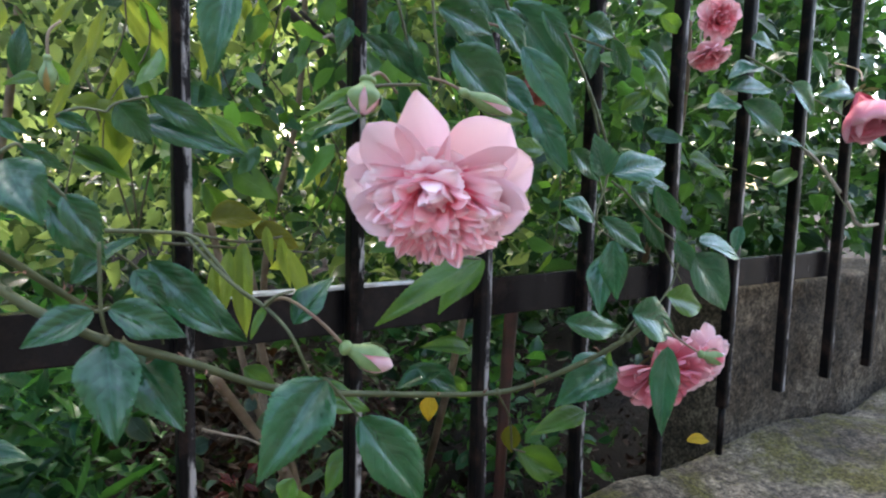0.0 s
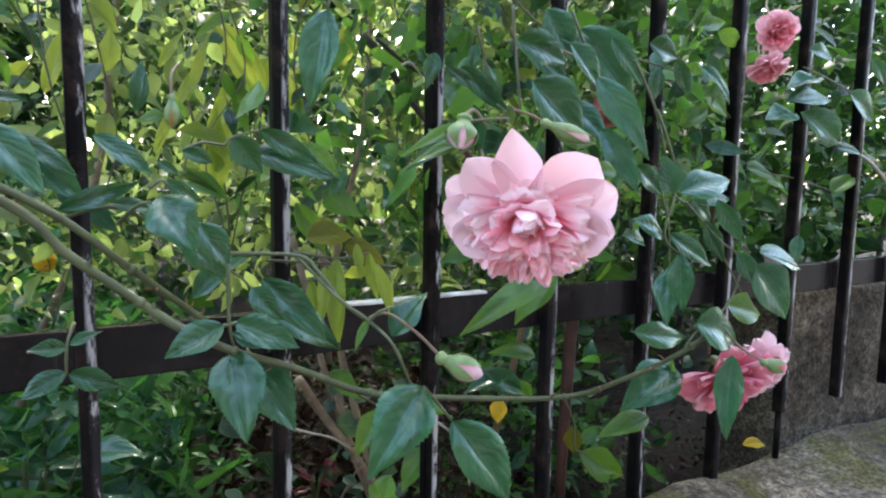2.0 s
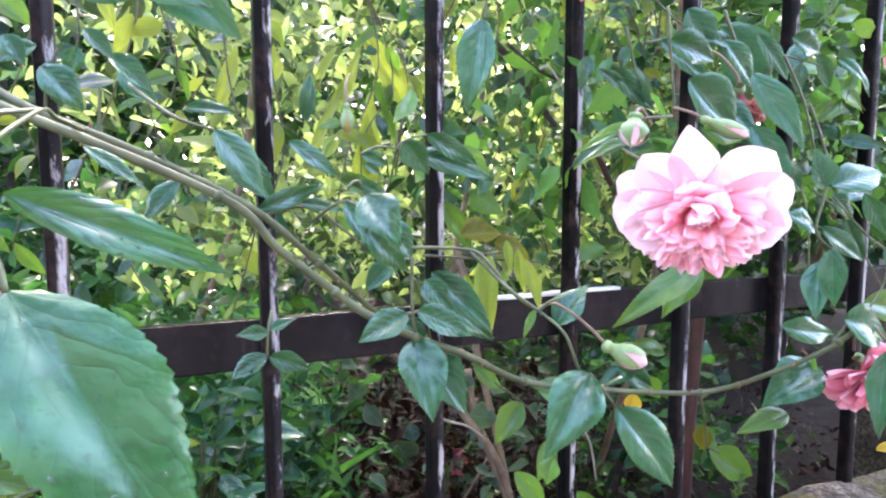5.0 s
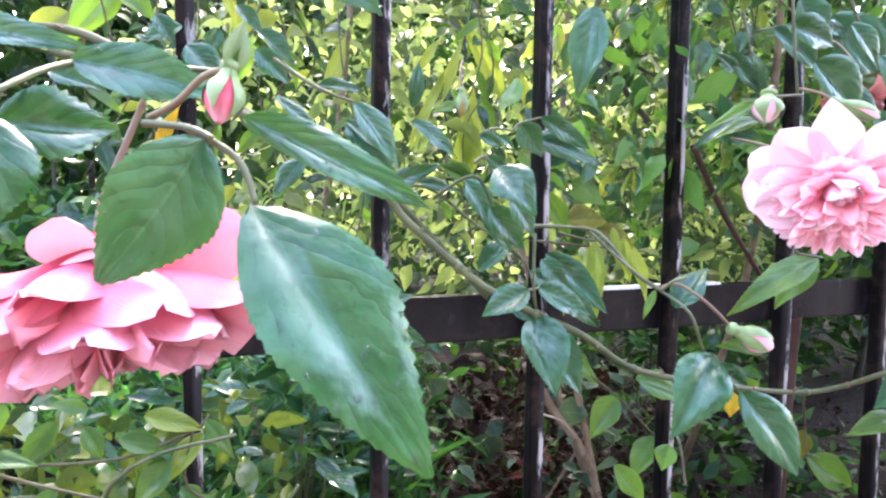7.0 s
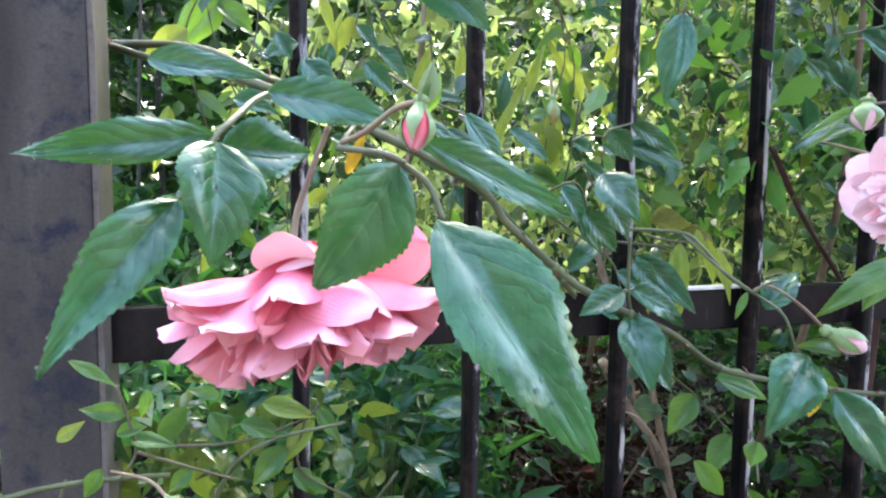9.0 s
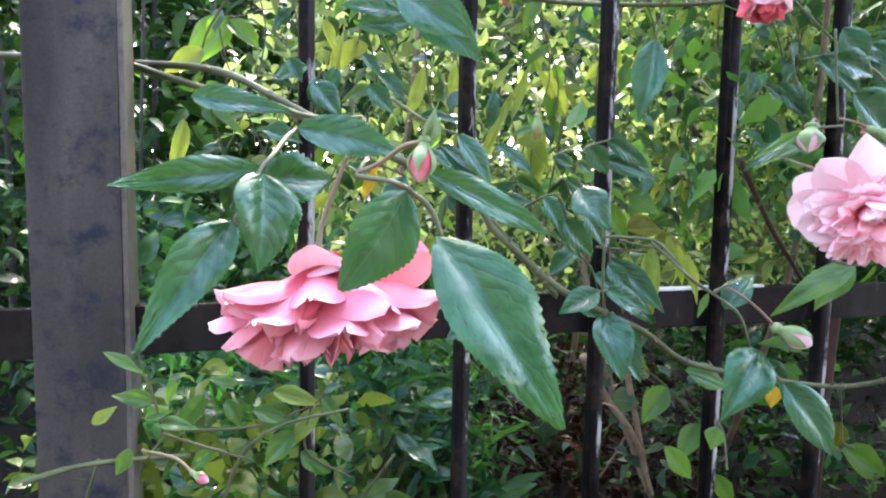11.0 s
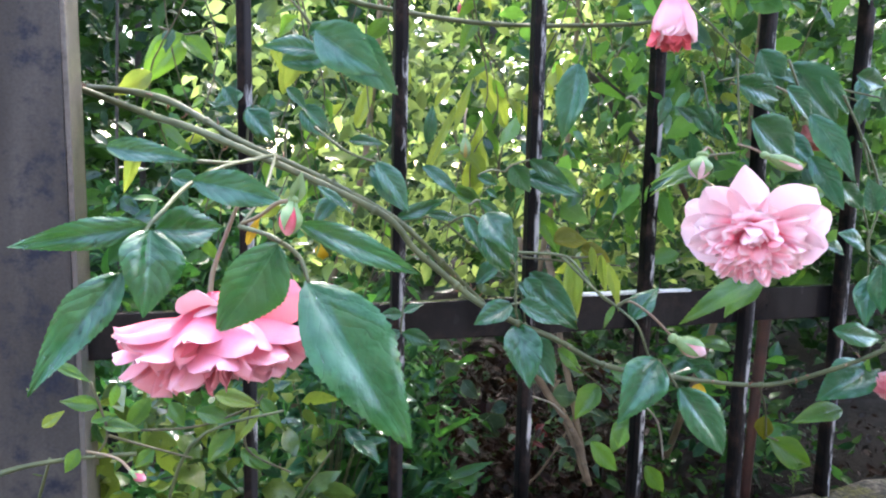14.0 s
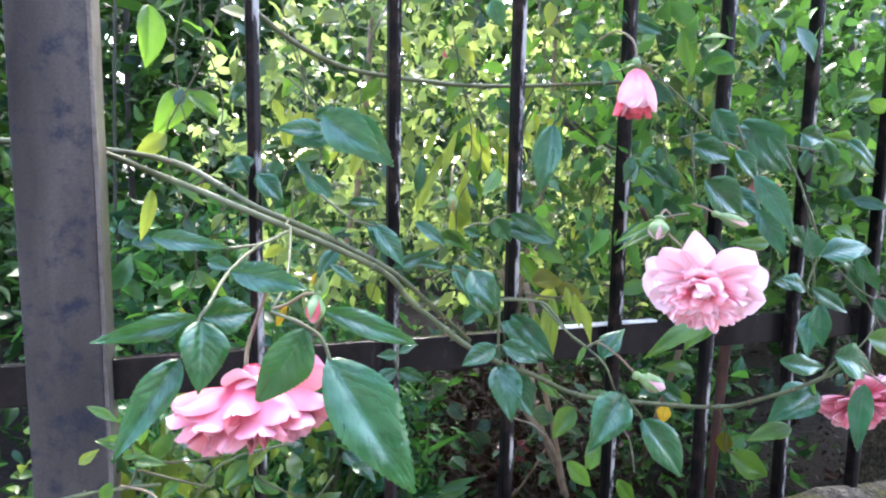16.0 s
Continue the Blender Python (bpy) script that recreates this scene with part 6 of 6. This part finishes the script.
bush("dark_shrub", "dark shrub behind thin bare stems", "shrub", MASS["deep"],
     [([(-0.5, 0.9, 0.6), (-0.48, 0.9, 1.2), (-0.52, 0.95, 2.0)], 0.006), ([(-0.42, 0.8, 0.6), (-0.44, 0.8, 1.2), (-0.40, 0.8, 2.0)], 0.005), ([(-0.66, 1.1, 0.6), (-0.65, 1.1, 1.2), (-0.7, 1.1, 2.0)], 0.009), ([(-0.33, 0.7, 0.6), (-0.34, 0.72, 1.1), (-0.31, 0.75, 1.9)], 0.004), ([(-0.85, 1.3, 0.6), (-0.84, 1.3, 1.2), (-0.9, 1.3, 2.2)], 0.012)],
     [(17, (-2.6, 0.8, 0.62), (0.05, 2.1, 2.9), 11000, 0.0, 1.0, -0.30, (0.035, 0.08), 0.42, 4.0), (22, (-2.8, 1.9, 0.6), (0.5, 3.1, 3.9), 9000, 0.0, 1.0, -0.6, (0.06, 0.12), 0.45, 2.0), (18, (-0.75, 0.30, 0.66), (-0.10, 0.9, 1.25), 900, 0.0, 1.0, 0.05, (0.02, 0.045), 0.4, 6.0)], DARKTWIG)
# The upper mass (seed 13) is never seen; it was added to break the sunlight.
bush("garden_tree", "dark broad-leaved trees with an unseen upper crown added for shade", "tree", MASS["deep"],
     [([(-2.5, 4.6, 0.6), (-2.4, 4.6, 2.0), (-2.5, 4.7, 4.5)], 0.08), ([(1.5, 4.8, 0.6), (1.4, 4.8, 2.0), (1.5, 4.7, 4.5)], 0.08), ([(4.5, 4.5, 0.6), (4.6, 4.6, 2.0), (4.5, 4.7, 4.5)], 0.08)],
     [(12, (-6.0, 4.0, 0.6), (8.0, 5.6, 3.9), 14000, 0.2, 1.0, -0.22, (0.12, 0.26), 0.5, 1.2), (13, (-3.5, 3.4, 3.6), (7.5, 5.8, 8.5), 1800, 0.2, 1.0, -0.12, (0.14, 0.30), 0.5, 0.8)], DARKTWIG)


def weed(x, y, z, n, size, seed):
    rng = random.Random(seed)
    top = thing("weed_tuft", "small pale-green weed on the mossy coping", "weed", (x, y, z), "weeds on the coping")
    for k in range(n):
        h = size * rng.uniform(0.5, 1.2)
        lean = Vector((rng.uniform(-0.6, 0.6), rng.uniform(-0.6, 0.6), 1)).normalized()
        link_mesh("stem", tube([Vector((0, 0, -0.004)), lean * h * 0.5, lean * h + Vector((0, 0, -h * 0.1))], 0.0007, 0.0005, 5, 3), CANE, top)
        for q in range(5):
            p = lean * h * (0.35 + 0.16 * q)
            d = Vector((rng.uniform(-1, 1), rng.uniform(-1, 1), rng.uniform(0.0, 0.8)))
            leaf = new("leaf", vine_leaf[rng.choice((0, 2, 4, 6))])
            leaf.parent = top
            leaf.matrix_basis = aim(p, p + d, Vector((rng.uniform(-0.5, 0.5), -1, 1))) @ Matrix.Scale(h * rng.uniform(0.25, 0.5), 4)


for spec in ((0.504, 0.008, 0.784, 3, 0.022, 0), (0.465, 0.005, 0.784, 4, 0.026, 4)):
    weed(*spec)


def clump(name, label, category, centre, n, spread, length, ratio, material, seed, rise=0.5):
    """A low plant: stems that part from one foot, each ending in a blade that bends over."""
    rng = random.Random(seed)
    top = thing(name, label, category, centre)
    for k in range(n):
        a = rng.uniform(0, 6.28)
        out = Vector((math.cos(a), math.sin(a), 0)) * rng.uniform(0.25, 1.0)
        up = spread * rise * rng.uniform(0.5, 1.5)
        p = out * spread * 0.6 + Vector((0, 0, up))
        link_mesh("stem", tube([Vector((0, 0, -0.01)), p * 0.5 + Vector((0, 0, up * 0.15)), p], 0.0011, 0.0007, 5, 3), CANE, top)
        size = rng.uniform(*length)
        bm = bmesh.new()
        lay = bm.loops.layers.uv.new("UVMap")
        add_grid(bm, leaf_grid(size, size * ratio * rng.uniform(0.8, 1.2), 16, 6, rng.uniform(0.2, 0.5), rng.uniform(0.1, 0.3), 0.02, 0.02, rng), Matrix(), lay)
        leaf = link_mesh("leaf", bm, material, top)
        leaf.matrix_basis = aim(p, p + out.normalized() + Vector((0, 0, rng.uniform(-0.5, 0.9))), Vector((rng.uniform(-0.4, 0.4), -0.5, 1)))
    return top


clump("broad_leaved_plant", "low plant with broad blue-green leaves in shade", "plant", (-0.01, 0.30, 0.70), 26, 0.09, (0.05, 0.085), 0.36, LEAF["blue"], 5, 1.0)
clump("broad_leaved_plant", "low plant with broad blue-green leaves in shade", "plant", (-0.10, 0.42, 0.68), 24, 0.10, (0.05, 0.09), 0.36, LEAF["blue"], 6, 1.2)
clump("broad_leaved_plant", "leafy plant with pale blue-green leaves below a rose", "plant", (-0.045, 0.13, 0.665), 30, 0.085, (0.034, 0.056), 0.40, LEAF["blue"], 9, 2.0)
RED = leaf_material("leaf_dark_red", (0.05, 0.006, 0.008), (0.13, 0.016, 0.022), (0.09, 0.02, 0.015), (0.3, 0.03, 0.03), 0.3, 0.3)
clump("red_sprig", "small dark-red leaved sprig in the shade", "plant", (0.206, 0.16, 0.785), 14, 0.024, (0.009, 0.017), 0.55, RED, 8, 0.9)
